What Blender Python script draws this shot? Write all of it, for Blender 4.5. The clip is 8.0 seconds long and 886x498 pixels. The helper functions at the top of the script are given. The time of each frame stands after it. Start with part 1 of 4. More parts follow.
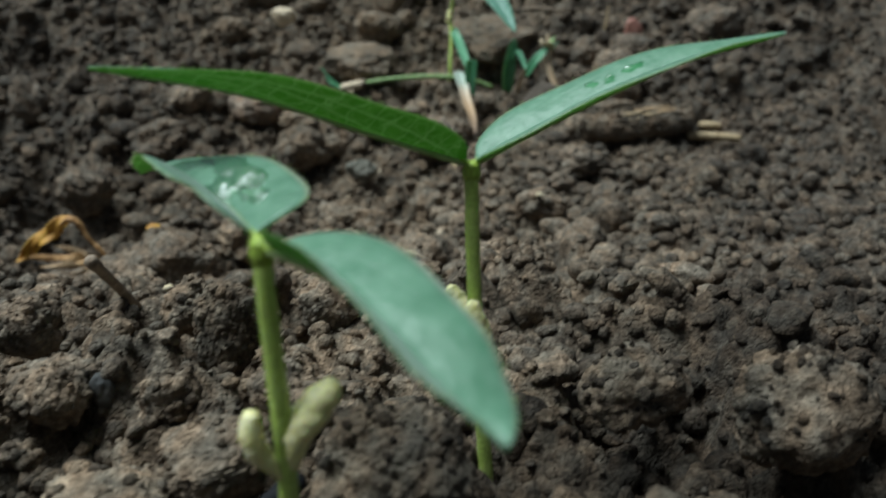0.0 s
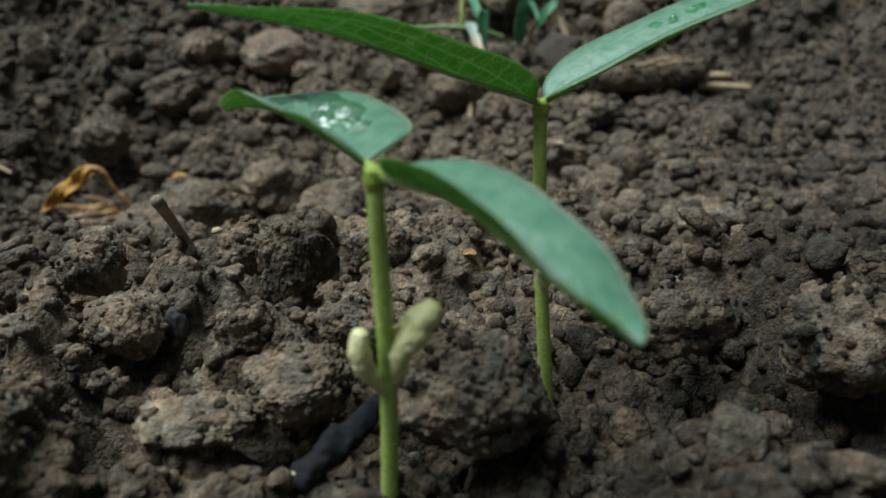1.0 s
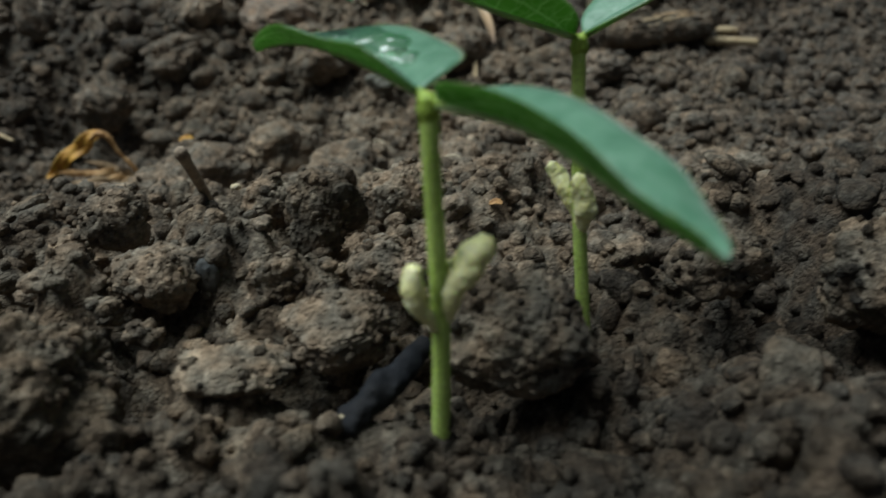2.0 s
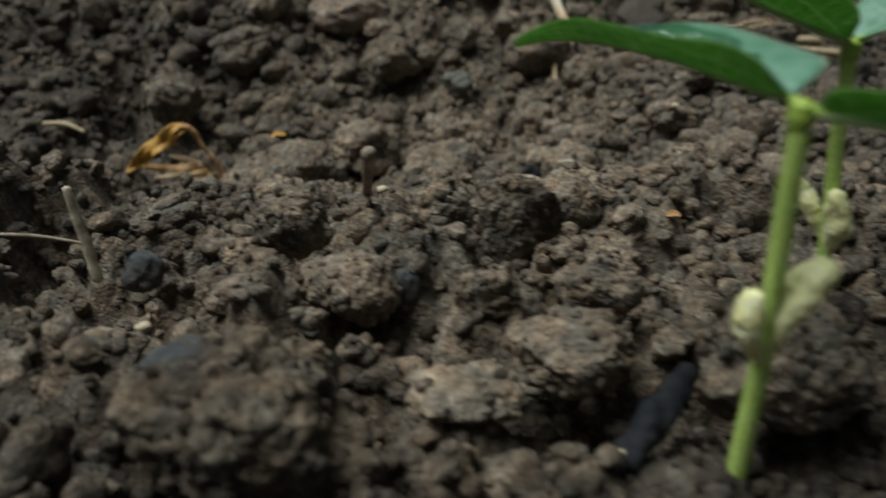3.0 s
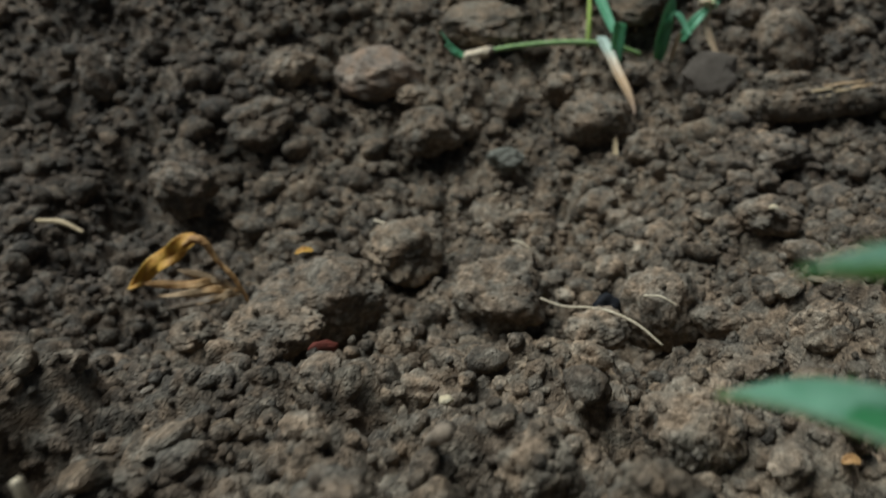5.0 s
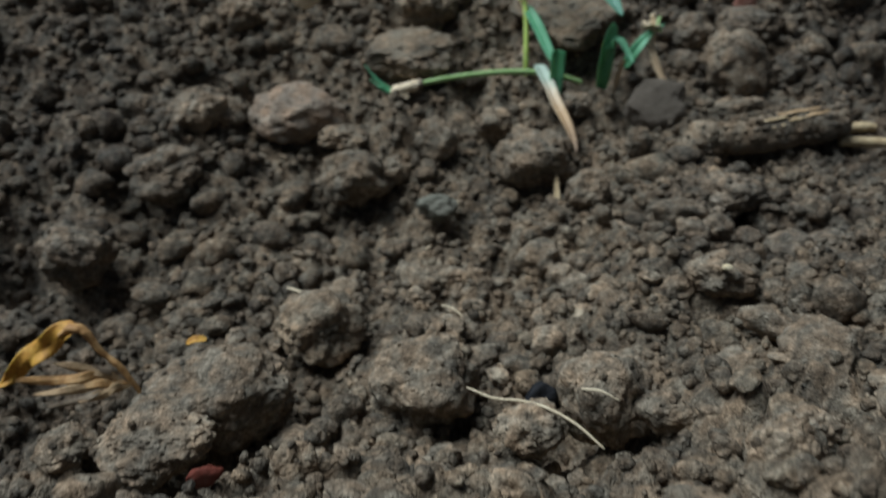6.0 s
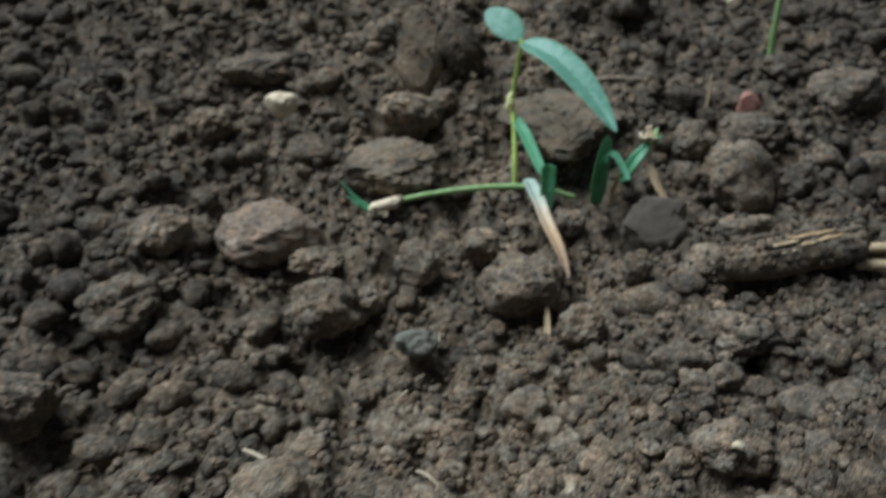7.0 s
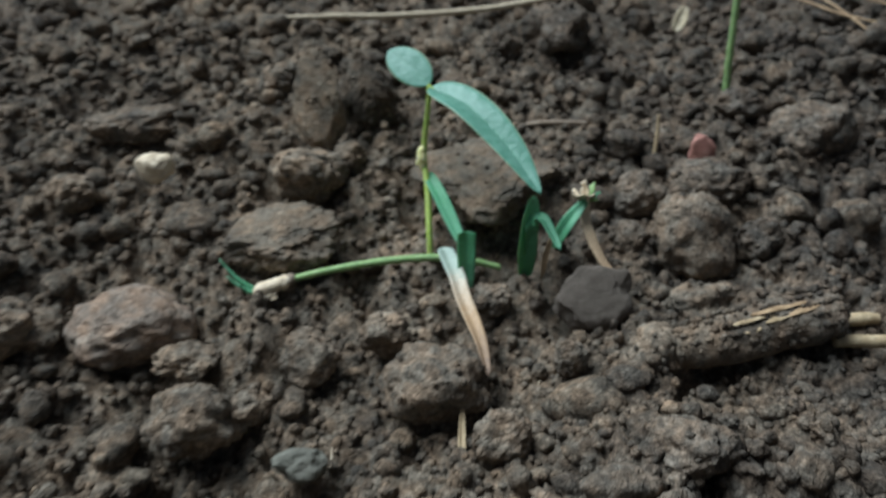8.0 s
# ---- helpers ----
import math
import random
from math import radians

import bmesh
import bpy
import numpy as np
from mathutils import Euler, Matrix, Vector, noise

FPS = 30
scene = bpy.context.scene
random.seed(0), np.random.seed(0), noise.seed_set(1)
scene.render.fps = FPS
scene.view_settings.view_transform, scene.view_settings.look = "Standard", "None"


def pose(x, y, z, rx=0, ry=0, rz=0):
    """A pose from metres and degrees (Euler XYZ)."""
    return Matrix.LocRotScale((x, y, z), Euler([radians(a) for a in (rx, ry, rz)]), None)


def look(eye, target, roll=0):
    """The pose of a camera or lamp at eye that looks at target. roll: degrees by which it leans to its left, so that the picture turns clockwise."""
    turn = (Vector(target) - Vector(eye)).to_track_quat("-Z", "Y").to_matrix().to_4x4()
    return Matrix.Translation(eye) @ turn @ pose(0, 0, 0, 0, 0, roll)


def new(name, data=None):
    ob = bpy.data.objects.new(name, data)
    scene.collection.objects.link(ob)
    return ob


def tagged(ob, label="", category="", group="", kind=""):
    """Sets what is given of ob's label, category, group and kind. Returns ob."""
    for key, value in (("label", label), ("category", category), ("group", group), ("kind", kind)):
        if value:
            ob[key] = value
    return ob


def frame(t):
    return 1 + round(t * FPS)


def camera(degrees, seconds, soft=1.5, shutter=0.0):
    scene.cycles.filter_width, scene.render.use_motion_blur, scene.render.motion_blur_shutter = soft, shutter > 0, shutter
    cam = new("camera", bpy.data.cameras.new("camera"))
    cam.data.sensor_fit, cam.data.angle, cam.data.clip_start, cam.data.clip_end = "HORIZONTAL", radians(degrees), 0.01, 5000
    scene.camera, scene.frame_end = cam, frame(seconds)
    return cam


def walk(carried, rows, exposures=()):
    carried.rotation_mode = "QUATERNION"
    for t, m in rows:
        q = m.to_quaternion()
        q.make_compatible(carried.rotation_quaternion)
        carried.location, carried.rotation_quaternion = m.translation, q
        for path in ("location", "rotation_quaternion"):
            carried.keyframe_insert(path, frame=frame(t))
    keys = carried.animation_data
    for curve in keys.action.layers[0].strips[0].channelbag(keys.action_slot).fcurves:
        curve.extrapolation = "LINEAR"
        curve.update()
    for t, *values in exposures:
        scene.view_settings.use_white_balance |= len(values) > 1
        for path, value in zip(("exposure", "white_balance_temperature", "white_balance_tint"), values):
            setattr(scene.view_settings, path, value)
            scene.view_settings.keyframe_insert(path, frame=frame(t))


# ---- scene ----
cam = camera(57.5, 8.0, soft=1.5, shutter=0.6)
# seconds, place in metres, turn in degrees
ROWS = [
    (0.0, 0.0003, 0.0001, 0.0744, 71.00, 0.00, -0.00),
    (0.5, -0.0088, -0.0033, 0.0726, 69.21, 0.01, -0.55),
    (1.0, -0.0134, -0.0068, 0.0729, 67.99, -0.13, -0.94),
    (2.3, -0.0295, -0.0057, 0.0661, 65.80, 0.82, -1.98),
    (2.5, -0.0392, -0.0034, 0.0656, 66.02, 0.13, -2.34),
    (3.0, -0.0598, 0.0052, 0.0652, 66.06, -1.04, -1.88),
    (3.5, -0.0722, 0.0209, 0.0671, 66.09, -1.50, -1.60),
    (4.0, -0.0736, 0.0333, 0.0748, 65.69, -0.23, -1.05),
    (4.2, -0.0745, 0.0403, 0.0786, 65.67, -0.11, -0.56),
    (5.3, -0.0666, 0.0749, 0.0843, 66.35, 0.30, -1.36),
    (5.5, -0.0644, 0.0844, 0.0849, 66.42, 0.11, -2.64),
    (6.0, -0.0531, 0.0990, 0.0913, 66.09, 1.19, -3.78),
    (6.5, -0.0537, 0.1153, 0.1006, 68.24, 1.66, -3.68),
    (7.0, -0.0414, 0.1337, 0.1080, 69.81, 1.51, -3.47),
    (7.5, -0.0247, 0.1572, 0.1104, 70.69, 1.81, -4.29),
    (8.0, -0.0106, 0.1854, 0.1069, 71.71, 3.07, -5.21),
]
walk(cam, [(t, pose(x, y, z, rx, ry, rz)) for t, x, y, z, rx, ry, rz in ROWS], exposures=[(0.0, 0.76, 5650, 0), (1.0, 0.66, 5700, 0), (2.5, 0.46, 5800, 0), (3.5, 0.50, 5900, 5), (5.5, 0.52, 5700, 2), (8.0, 0.80, 5400, 4)])
cam.data.dof.use_dof = True
cam.data.dof.focus_distance = 0.165
cam.data.dof.aperture_fstop = 18.5

# ---- daylight: bright overcast ----
SUN_UP, SUN_TURN = radians(66), radians(-85)
world = bpy.data.worlds.new("overcast_sky")
scene.world = world
world.use_nodes = True
wn = world.node_tree.nodes
sky = wn.new("ShaderNodeTexSky")
sky.sky_type, sky.sun_disc, sky.sun_elevation, sky.sun_rotation = "NISHITA", False, SUN_UP, SUN_TURN
sky.air_density, sky.dust_density = 1.0, 3.0
wn["Background"].inputs["Strength"].default_value = 0.014
grey = wn.new("ShaderNodeHueSaturation")
grey.inputs["Saturation"].default_value = 0.5
world.node_tree.links.new(sky.outputs[0], grey.inputs["Color"])
world.node_tree.links.new(grey.outputs[0], wn["Background"].inputs["Color"])
sun = new("sun", bpy.data.lights.new("sun", "SUN"))
sun.data.energy, sun.data.angle, sun.data.color = 2.95, radians(42), (1.0, 0.97, 0.93)
sun.matrix_world = look((math.sin(SUN_TURN) * math.cos(SUN_UP) * 3, math.cos(SUN_TURN) * math.cos(SUN_UP) * 3, math.sin(SUN_UP) * 3), (0, 0, 0))


# ---- materials ----
def material(name):
    m = bpy.data.materials.new(name)
    m.use_nodes = True
    nt = m.node_tree
    return m, nt, nt.nodes["Principled BSDF"]


def link(nt, a, b):
    nt.links.new(a, b)


def noise_node(nt, scale, detail=6.0, rough=0.6, coord=None):
    n = nt.nodes.new("ShaderNodeTexNoise")
    n.inputs["Scale"].default_value, n.inputs["Detail"].default_value, n.inputs["Roughness"].default_value = scale, detail, rough
    if coord is None:
        coord = nt.nodes.new("ShaderNodeTexCoord").outputs["Object"]
    link(nt, coord, n.inputs["Vector"])
    return n.outputs["Fac"]


def ramp(nt, fac, *stops):
    r = nt.nodes.new("ShaderNodeValToRGB")
    e = r.color_ramp.elements
    while len(e) < len(stops):
        e.new(0.5)
    for el, (p, c) in zip(e, stops):
        el.position, el.color = p, (*c, 1)
    link(nt, fac, r.inputs["Fac"])
    return r.outputs["Color"]


def mix(nt, fac, a, b, mode="MIX"):
    m = nt.nodes.new("ShaderNodeMix")
    m.data_type, m.blend_type = "RGBA", mode
    for socket, v in ((m.inputs[0], fac), (m.inputs[6], a), (m.inputs[7], b)):
        if isinstance(v, bpy.types.NodeSocket):
            link(nt, v, socket)
        else:
            socket.default_value = v if isinstance(v, (int, float)) else (*v, 1)
    return m.outputs[2]


def calc(nt, op, a, b=0.0):
    m = nt.nodes.new("ShaderNodeMath")
    m.operation = op
    for socket, v in ((m.inputs[0], a), (m.inputs[1], b)):
        if isinstance(v, bpy.types.NodeSocket):
            link(nt, v, socket)
        else:
            socket.default_value = v
    return m.outputs[0]


def bump(nt, bsdf, height, metres, strength=1.0):
    b = nt.nodes.new("ShaderNodeBump")
    b.inputs["Distance"].default_value, b.inputs["Strength"].default_value = metres, strength
    link(nt, height, b.inputs["Height"])
    link(nt, b.outputs["Normal"], bsdf.inputs["Normal"])


def soil_material(name, dark, mid, light, island=False, rise=0.0026, near_dim=False):
    """Dry crumbly garden soil: grain, paler dried crusts, tint that differs from lump to lump."""
    m, nt, b = material(name)
    pos = nt.nodes.new("ShaderNodeNewGeometry")
    at = pos.outputs["Position"]
    grain = noise_node(nt, 480, 4, 0.7, at)
    broad = noise_node(nt, 75, 3, 0.55, at)
    col = ramp(nt, grain, (0.30, dark), (0.50, mid), (0.70, light))
    wide = ramp(nt, broad, (0.3, (0.58, 0.58, 0.58)), (0.7, (1.42, 1.36, 1.28)))
    col = mix(nt, 1.0, col, wide, "MULTIPLY")
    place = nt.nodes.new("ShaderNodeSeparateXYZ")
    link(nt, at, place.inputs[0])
    # Brightness falloff to both sides, like lens vignetting, painted into the soil colour
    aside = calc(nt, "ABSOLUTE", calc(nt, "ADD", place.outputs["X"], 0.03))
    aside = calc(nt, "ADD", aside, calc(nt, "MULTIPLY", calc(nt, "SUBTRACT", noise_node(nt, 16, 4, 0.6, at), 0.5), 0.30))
    falloff = ramp(nt, aside, (0.0, (1.25, 1.22, 1.17)), (0.07, (1.08, 1.06, 1.03)), (0.17, (0.80, 0.80, 0.82)))
    col = mix(nt, 1.0, col, falloff, "MULTIPLY")
    if near_dim:  # near ground's shade painted into the colour, reaching farther back on the right
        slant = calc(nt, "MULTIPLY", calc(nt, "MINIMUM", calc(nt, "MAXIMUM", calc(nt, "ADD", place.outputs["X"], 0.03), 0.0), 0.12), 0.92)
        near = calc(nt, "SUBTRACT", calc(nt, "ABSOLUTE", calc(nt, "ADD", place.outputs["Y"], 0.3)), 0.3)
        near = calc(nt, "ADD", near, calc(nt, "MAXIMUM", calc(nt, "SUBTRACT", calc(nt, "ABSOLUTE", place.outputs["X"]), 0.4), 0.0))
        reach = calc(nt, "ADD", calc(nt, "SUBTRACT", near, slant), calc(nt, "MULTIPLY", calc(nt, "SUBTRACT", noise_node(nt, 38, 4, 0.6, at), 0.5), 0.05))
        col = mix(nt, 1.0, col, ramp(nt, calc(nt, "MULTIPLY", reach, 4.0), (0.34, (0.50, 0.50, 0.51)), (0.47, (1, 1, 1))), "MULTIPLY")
    hue = ramp(nt, noise_node(nt, 190, 2, 0.5, at), (0.36, (0.94, 1.0, 1.05)), (0.64, (1.07, 0.985, 0.915)))
    col = mix(nt, 1.0, col, hue, "MULTIPLY")
    if island:
        pick = pos.outputs["Random Per Island"]
    else:
        pick = nt.nodes.new("ShaderNodeObjectInfo").outputs["Random"]
    if island:
        tint = ramp(nt, pick, (0.0, (0.76, 0.76, 0.77)), (0.5, (0.98, 0.96, 0.94)), (0.9, (1.16, 1.12, 1.06)), (1.0, (1.45, 1.37, 1.27)))
    else:
        tint = ramp(nt, pick, (0.0, (0.86, 0.85, 0.84)), (0.5, (1.0, 0.98, 0.96)), (0.93, (1.16, 1.12, 1.07)), (1.0, (1.28, 1.23, 1.16)))
    col = mix(nt, 1.0, col, tint, "MULTIPLY")
    link(nt, col, b.inputs["Base Color"])
    b.inputs["Roughness"].default_value = 0.95
    b.inputs["Specular IOR Level"].default_value = 0.15
    relief = calc(nt, "ADD", noise_node(nt, 330, 3, 0.6, at), calc(nt, "MULTIPLY", noise_node(nt, 1300, 3, 0.6, at), 0.5))
    bump(nt, b, relief, rise, 1.0)
    return m


SOIL_D, SOIL_M, SOIL_L = (0.049, 0.0432, 0.0355), (0.120, 0.104, 0.083), (0.257, 0.226, 0.182)
M_GROUND = soil_material("garden_soil", SOIL_D, SOIL_M, SOIL_L, near_dim=True)
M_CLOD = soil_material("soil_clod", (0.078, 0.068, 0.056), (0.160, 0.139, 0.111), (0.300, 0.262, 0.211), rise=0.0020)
# M_GROUND's tone made darker: shade on some clods is in this colour
M_DIM = soil_material("dim_soil", (0.028, 0.0247, 0.0206), (0.066, 0.058, 0.0465), (0.138, 0.122, 0.099), rise=0.0018)
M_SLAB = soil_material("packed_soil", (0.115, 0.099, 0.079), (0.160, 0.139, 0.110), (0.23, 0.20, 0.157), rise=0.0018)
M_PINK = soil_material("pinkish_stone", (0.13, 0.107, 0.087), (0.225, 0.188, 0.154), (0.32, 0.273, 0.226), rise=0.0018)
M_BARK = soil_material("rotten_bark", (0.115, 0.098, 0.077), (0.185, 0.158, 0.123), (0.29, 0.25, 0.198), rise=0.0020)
M_CRUMB = soil_material("soil_crumbs", SOIL_D, SOIL_M, SOIL_L, island=True, near_dim=True)


def stone_material(name, a, b2, c, scale=260, rough=0.75, dusty=0.8):
    m, nt, b = material(name)
    col = ramp(nt, noise_node(nt, scale, 6, 0.65), (0.3, a), (0.55, b2), (0.75, c))
    dust = noise_node(nt, 90, 5, 0.7)
    col = mix(nt, ramp(nt, dust, (0.45, (0, 0, 0)), (0.7, (dusty, dusty, dusty))), col, SOIL_M)
    link(nt, col, b.inputs["Base Color"])
    b.inputs["Roughness"].default_value = rough
    b.inputs["Specular IOR Level"].default_value = 0.2
    bump(nt, b, noise_node(nt, 900, 5, 0.7), 0.0004)
    return m


M_GREY = stone_material("grey_stone", (0.115, 0.114, 0.090), (0.155, 0.153, 0.122), (0.20, 0.195, 0.156), dusty=0.3)
M_BLUE = stone_material("blue_grey_stone", (0.034, 0.036, 0.036), (0.055, 0.058, 0.057), (0.09, 0.093, 0.09))
M_DARK = stone_material("dark_stone", (0.120, 0.100, 0.080), (0.155, 0.131, 0.105), (0.195, 0.167, 0.136), rough=0.95, dusty=0.6)
M_CHAR = stone_material("charcoal", (0.006, 0.007, 0.009), (0.012, 0.013, 0.016), (0.022, 0.025, 0.03), 300, 0.8, 0.12)
M_DULLRED = stone_material("dull_red_chip", (0.09, 0.022, 0.014), (0.14, 0.034, 0.022), (0.18, 0.06, 0.04), dusty=0.4)
M_RED = stone_material("brick_red_chip", (0.36, 0.17, 0.13), (0.45, 0.23, 0.18), (0.50, 0.29, 0.23), dusty=0.35)
M_PALE = stone_material("pale_chip", (0.42, 0.34, 0.20), (0.58, 0.50, 0.33), (0.68, 0.62, 0.46))


def plant_material(name, under=False, sky_pale=False):
    """Bean leaf skin by its own length and width: side veins, paler midrib, mottling, light that passes through."""
    m, nt, b = material(name)
    uv = nt.nodes.new("ShaderNodeSeparateXYZ")
    tex = nt.nodes.new("ShaderNodeTexCoord")
    link(nt, tex.outputs["UV"], uv.inputs[0])
    s = uv.outputs["X"]
    v = calc(nt, "ABSOLUTE", calc(nt, "SUBTRACT", calc(nt, "MULTIPLY", uv.outputs["Y"], 2.0), 1.0))
    wander = calc(nt, "MULTIPLY", calc(nt, "SUBTRACT", noise_node(nt, 260, 2, 0.5), 0.5), 0.16)

    def streak(height, thin):
        off = calc(nt, "ABSOLUTE", calc(nt, "SUBTRACT", calc(nt, "ADD", v, wander), height))
        return ramp(nt, off, (0.0, (1, 1, 1)), (thin, (0.7, 0.7, 0.7)), (thin * 2.2, (0, 0, 0)))

    basal = calc(nt, "ADD", calc(nt, "MULTIPLY", calc(nt, "SUBTRACT", 1.0, calc(nt, "POWER", 2.718, calc(nt, "MULTIPLY", s, -6.0))), 0.48), calc(nt, "MULTIPLY", s, 0.35))
    side = streak(basal, 0.018)
    for start, climb in ((0.26, 1.5), (0.52, 2.0)):
        side = mix(nt, 1.0, side, streak(calc(nt, "MULTIPLY", calc(nt, "SUBTRACT", s, start), climb), 0.014), "LIGHTEN")
    rung = calc(nt, "ABSOLUTE", calc(nt, "SUBTRACT", calc(nt, "FRACT", calc(nt, "ADD", calc(nt, "MULTIPLY", s, 17.0), calc(nt, "ADD", calc(nt, "MULTIPLY", v, 0.8), calc(nt, "MULTIPLY", wander, 12.0)))), 0.5))
    side = mix(nt, 1.0, side, ramp(nt, rung, (0.0, (0.95, 0.95, 0.95)), (0.03, (0.6, 0.6, 0.6)), (0.065, (0, 0, 0))), "LIGHTEN")
    rib = ramp(nt, v, (0.0, (1, 1, 1)), (0.05, (0.7, 0.7, 0.7)), (0.09, (0, 0, 0)))
    veins = mix(nt, 1.0, side, rib, "LIGHTEN")
    net = nt.nodes.new("ShaderNodeTexVoronoi")
    net.feature = "DISTANCE_TO_EDGE"
    net.inputs["Scale"].default_value = 430
    link(nt, tex.outputs["Object"], net.inputs["Vector"])
    mesh_lines = ramp(nt, net.outputs["Distance"], (0.0, (1, 1, 1)), (0.09, (0, 0, 0)))
    blotch = noise_node(nt, 330, 4, 0.6)
    fine = noise_node(nt, 750, 4, 0.65)
    if under:
        col = ramp(nt, blotch, (0.3, (0.095, 0.205, 0.028)), (0.7, (0.155, 0.285, 0.055)))
        vein_col, gain = (0.66, 0.76, 0.44), 1.0
    else:
        col = ramp(nt, blotch, (0.3, (0.120, 0.295, 0.175)), (0.7, (0.225, 0.43, 0.285)))
        vein_col, gain = (0.34, 0.50, 0.38), 0.07
    # paler copy for the small seedling: the sky's sheen is put into its colour
    if sky_pale:
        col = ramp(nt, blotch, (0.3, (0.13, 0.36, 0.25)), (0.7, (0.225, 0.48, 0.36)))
    col = mix(nt, calc(nt, "MULTIPLY", veins, gain), col, vein_col)
    col = mix(nt, calc(nt, "MULTIPLY", mesh_lines, 0.30 if under else 0.10), col, vein_col)
    rim = ramp(nt, v, (0.925, (0, 0, 0)), (0.965, (0.7, 0.7, 0.7)))
    col = mix(nt, rim, col, (0.58, 0.70, 0.42))
    link(nt, col, b.inputs["Base Color"])
    b.inputs["Roughness"].default_value = 0.5 if under else 0.40
    b.inputs["Specular IOR Level"].default_value = 0.3 if under else 0.62
    bump(nt, b, calc(nt, "ADD", calc(nt, "MULTIPLY", veins, -0.12 if not under else 1.2), calc(nt, "ADD", calc(nt, "MULTIPLY", fine, 0.45), calc(nt, "MULTIPLY", noise_node(nt, 210, 2, 0.5), 1.6))), 0.00032, 0.9)
    b.inputs["Sheen Weight"].default_value = 0.25 if under else 0.6
    b.inputs["Sheen Roughness"].default_value = 0.4
    glow = nt.nodes.new("ShaderNodeBsdfTranslucent")
    link(nt, mix(nt, 0.4, col, (0.42, 0.72, 0.13)), glow.inputs["Color"])
    both = nt.nodes.new("ShaderNodeMixShader")
    both.inputs[0].default_value = 0.6 if under else 0.4
    link(nt, b.outputs[0], both.inputs[1])
    link(nt, glow.outputs[0], both.inputs[2])
    link(nt, both.outputs[0], nt.nodes["Material Output"].inputs["Surface"])
    return m


M_LEAF, M_UNDER, M_SKY_LEAF = plant_material("bean_leaf_top"), plant_material("bean_leaf_underside", True), plant_material("sky_pale_bean_leaf", sky_pale=True)


def soft_material(name, stops, scale, rough=0.5, sss=0.0, relief=0.0002, along=False, spec=0.4):
    """Stems, seed leaves, straw: mottled colour, or colour that changes along the length."""
    m, nt, b = material(name)
    if along:
        uv = nt.nodes.new("ShaderNodeSeparateXYZ")
        link(nt, nt.nodes.new("ShaderNodeTexCoord").outputs["UV"], uv.inputs[0])
        fac = calc(nt, "ADD", uv.outputs["X"], calc(nt, "MULTIPLY", calc(nt, "SUBTRACT", noise_node(nt, 420, 4, 0.6), 0.5), 0.28))
    else:
        fac = noise_node(nt, scale, 5, 0.6)
    col = ramp(nt, fac, *stops)
    speck = ramp(nt, noise_node(nt, 1600, 4, 0.7), (0.35, (0.78, 0.78, 0.76)), (0.65, (1.1, 1.1, 1.08)))
    col = mix(nt, 1.0, col, speck, "MULTIPLY")
    link(nt, col, b.inputs["Base Color"])
    b.inputs["Roughness"].default_value = rough
    b.inputs["Specular IOR Level"].default_value = spec
    if sss:
        b.inputs["Subsurface Weight"].default_value = sss
        b.inputs["Subsurface Radius"].default_value = (0.0012, 0.0014, 0.0005)
        b.inputs["Subsurface Scale"].default_value = 1.0
    bump(nt, b, noise_node(nt, 1500, 4, 0.65), relief)
    return m


M_STEM = soft_material("green_stem", ((0.3, (0.38, 0.50, 0.11)), (0.55, (0.48, 0.61, 0.155)), (0.75, (0.56, 0.68, 0.23))), 240, 0.5, 0.5)
M_STALK = soft_material("green_stalk", ((0.3, (0.21, 0.34, 0.125)), (0.55, (0.29, 0.43, 0.17)), (0.75, (0.37, 0.51, 0.23))), 240, 0.5, 0.3)
M_NODE = soft_material("yellow_green_node", ((0.3, (0.27, 0.38, 0.05)), (0.7, (0.38, 0.50, 0.08))), 400, 0.5, 0.25)
M_SEEDLEAF = soft_material("pale_seed_leaf", ((0.3, (0.78, 0.74, 0.30)), (0.55, (0.89, 0.86, 0.46)), (0.75, (0.93, 0.90, 0.60))), 420, 0.6, 0.35, 0.0004)


def vein_material():
    """Pale veins and hairs that let light through, as the leaf does."""
    m, nt, b = material("pale_leaf_vein")
    col = ramp(nt, noise_node(nt, 500, 3, 0.6), (0.3, (0.50, 0.62, 0.28)), (0.7, (0.62, 0.72, 0.40)))
    link(nt, col, b.inputs["Base Color"])
    glow = nt.nodes.new("ShaderNodeBsdfTranslucent")
    link(nt, col, glow.inputs["Color"])
    both = nt.nodes.new("ShaderNodeMixShader")
    both.inputs[0].default_value = 0.6
    link(nt, b.outputs[0], both.inputs[1])
    link(nt, glow.outputs[0], both.inputs[2])
    link(nt, both.outputs[0], nt.nodes["Material Output"].inputs["Surface"])
    return m


M_VEIN = vein_material()
M_CREAM = soft_material("cream_skin", ((0.3, (0.55, 0.44, 0.29)), (0.55, (0.71, 0.60, 0.43)), (0.75, (0.80, 0.72, 0.56))), 300, 0.6)
M_STRAW = soft_material("dry_straw", ((0.3, (0.30, 0.22, 0.12)), (0.55, (0.44, 0.34, 0.20)), (0.75, (0.56, 0.46, 0.30))), 260, 0.7)
M_TWIG = soft_material("weathered_twig", ((0.3, (0.18, 0.135, 0.095)), (0.55, (0.30, 0.24, 0.175)), (0.75, (0.42, 0.36, 0.28))), 300, 0.85)
M_YELLOW = soft_material("yellowed_leaf", ((0.28, (0.20, 0.085, 0.018)), (0.45, (0.43, 0.215, 0.03)), (0.60, (0.52, 0.30, 0.045)), (0.78, (0.55, 0.37, 0.12))), 230, 0.6, 0.1)
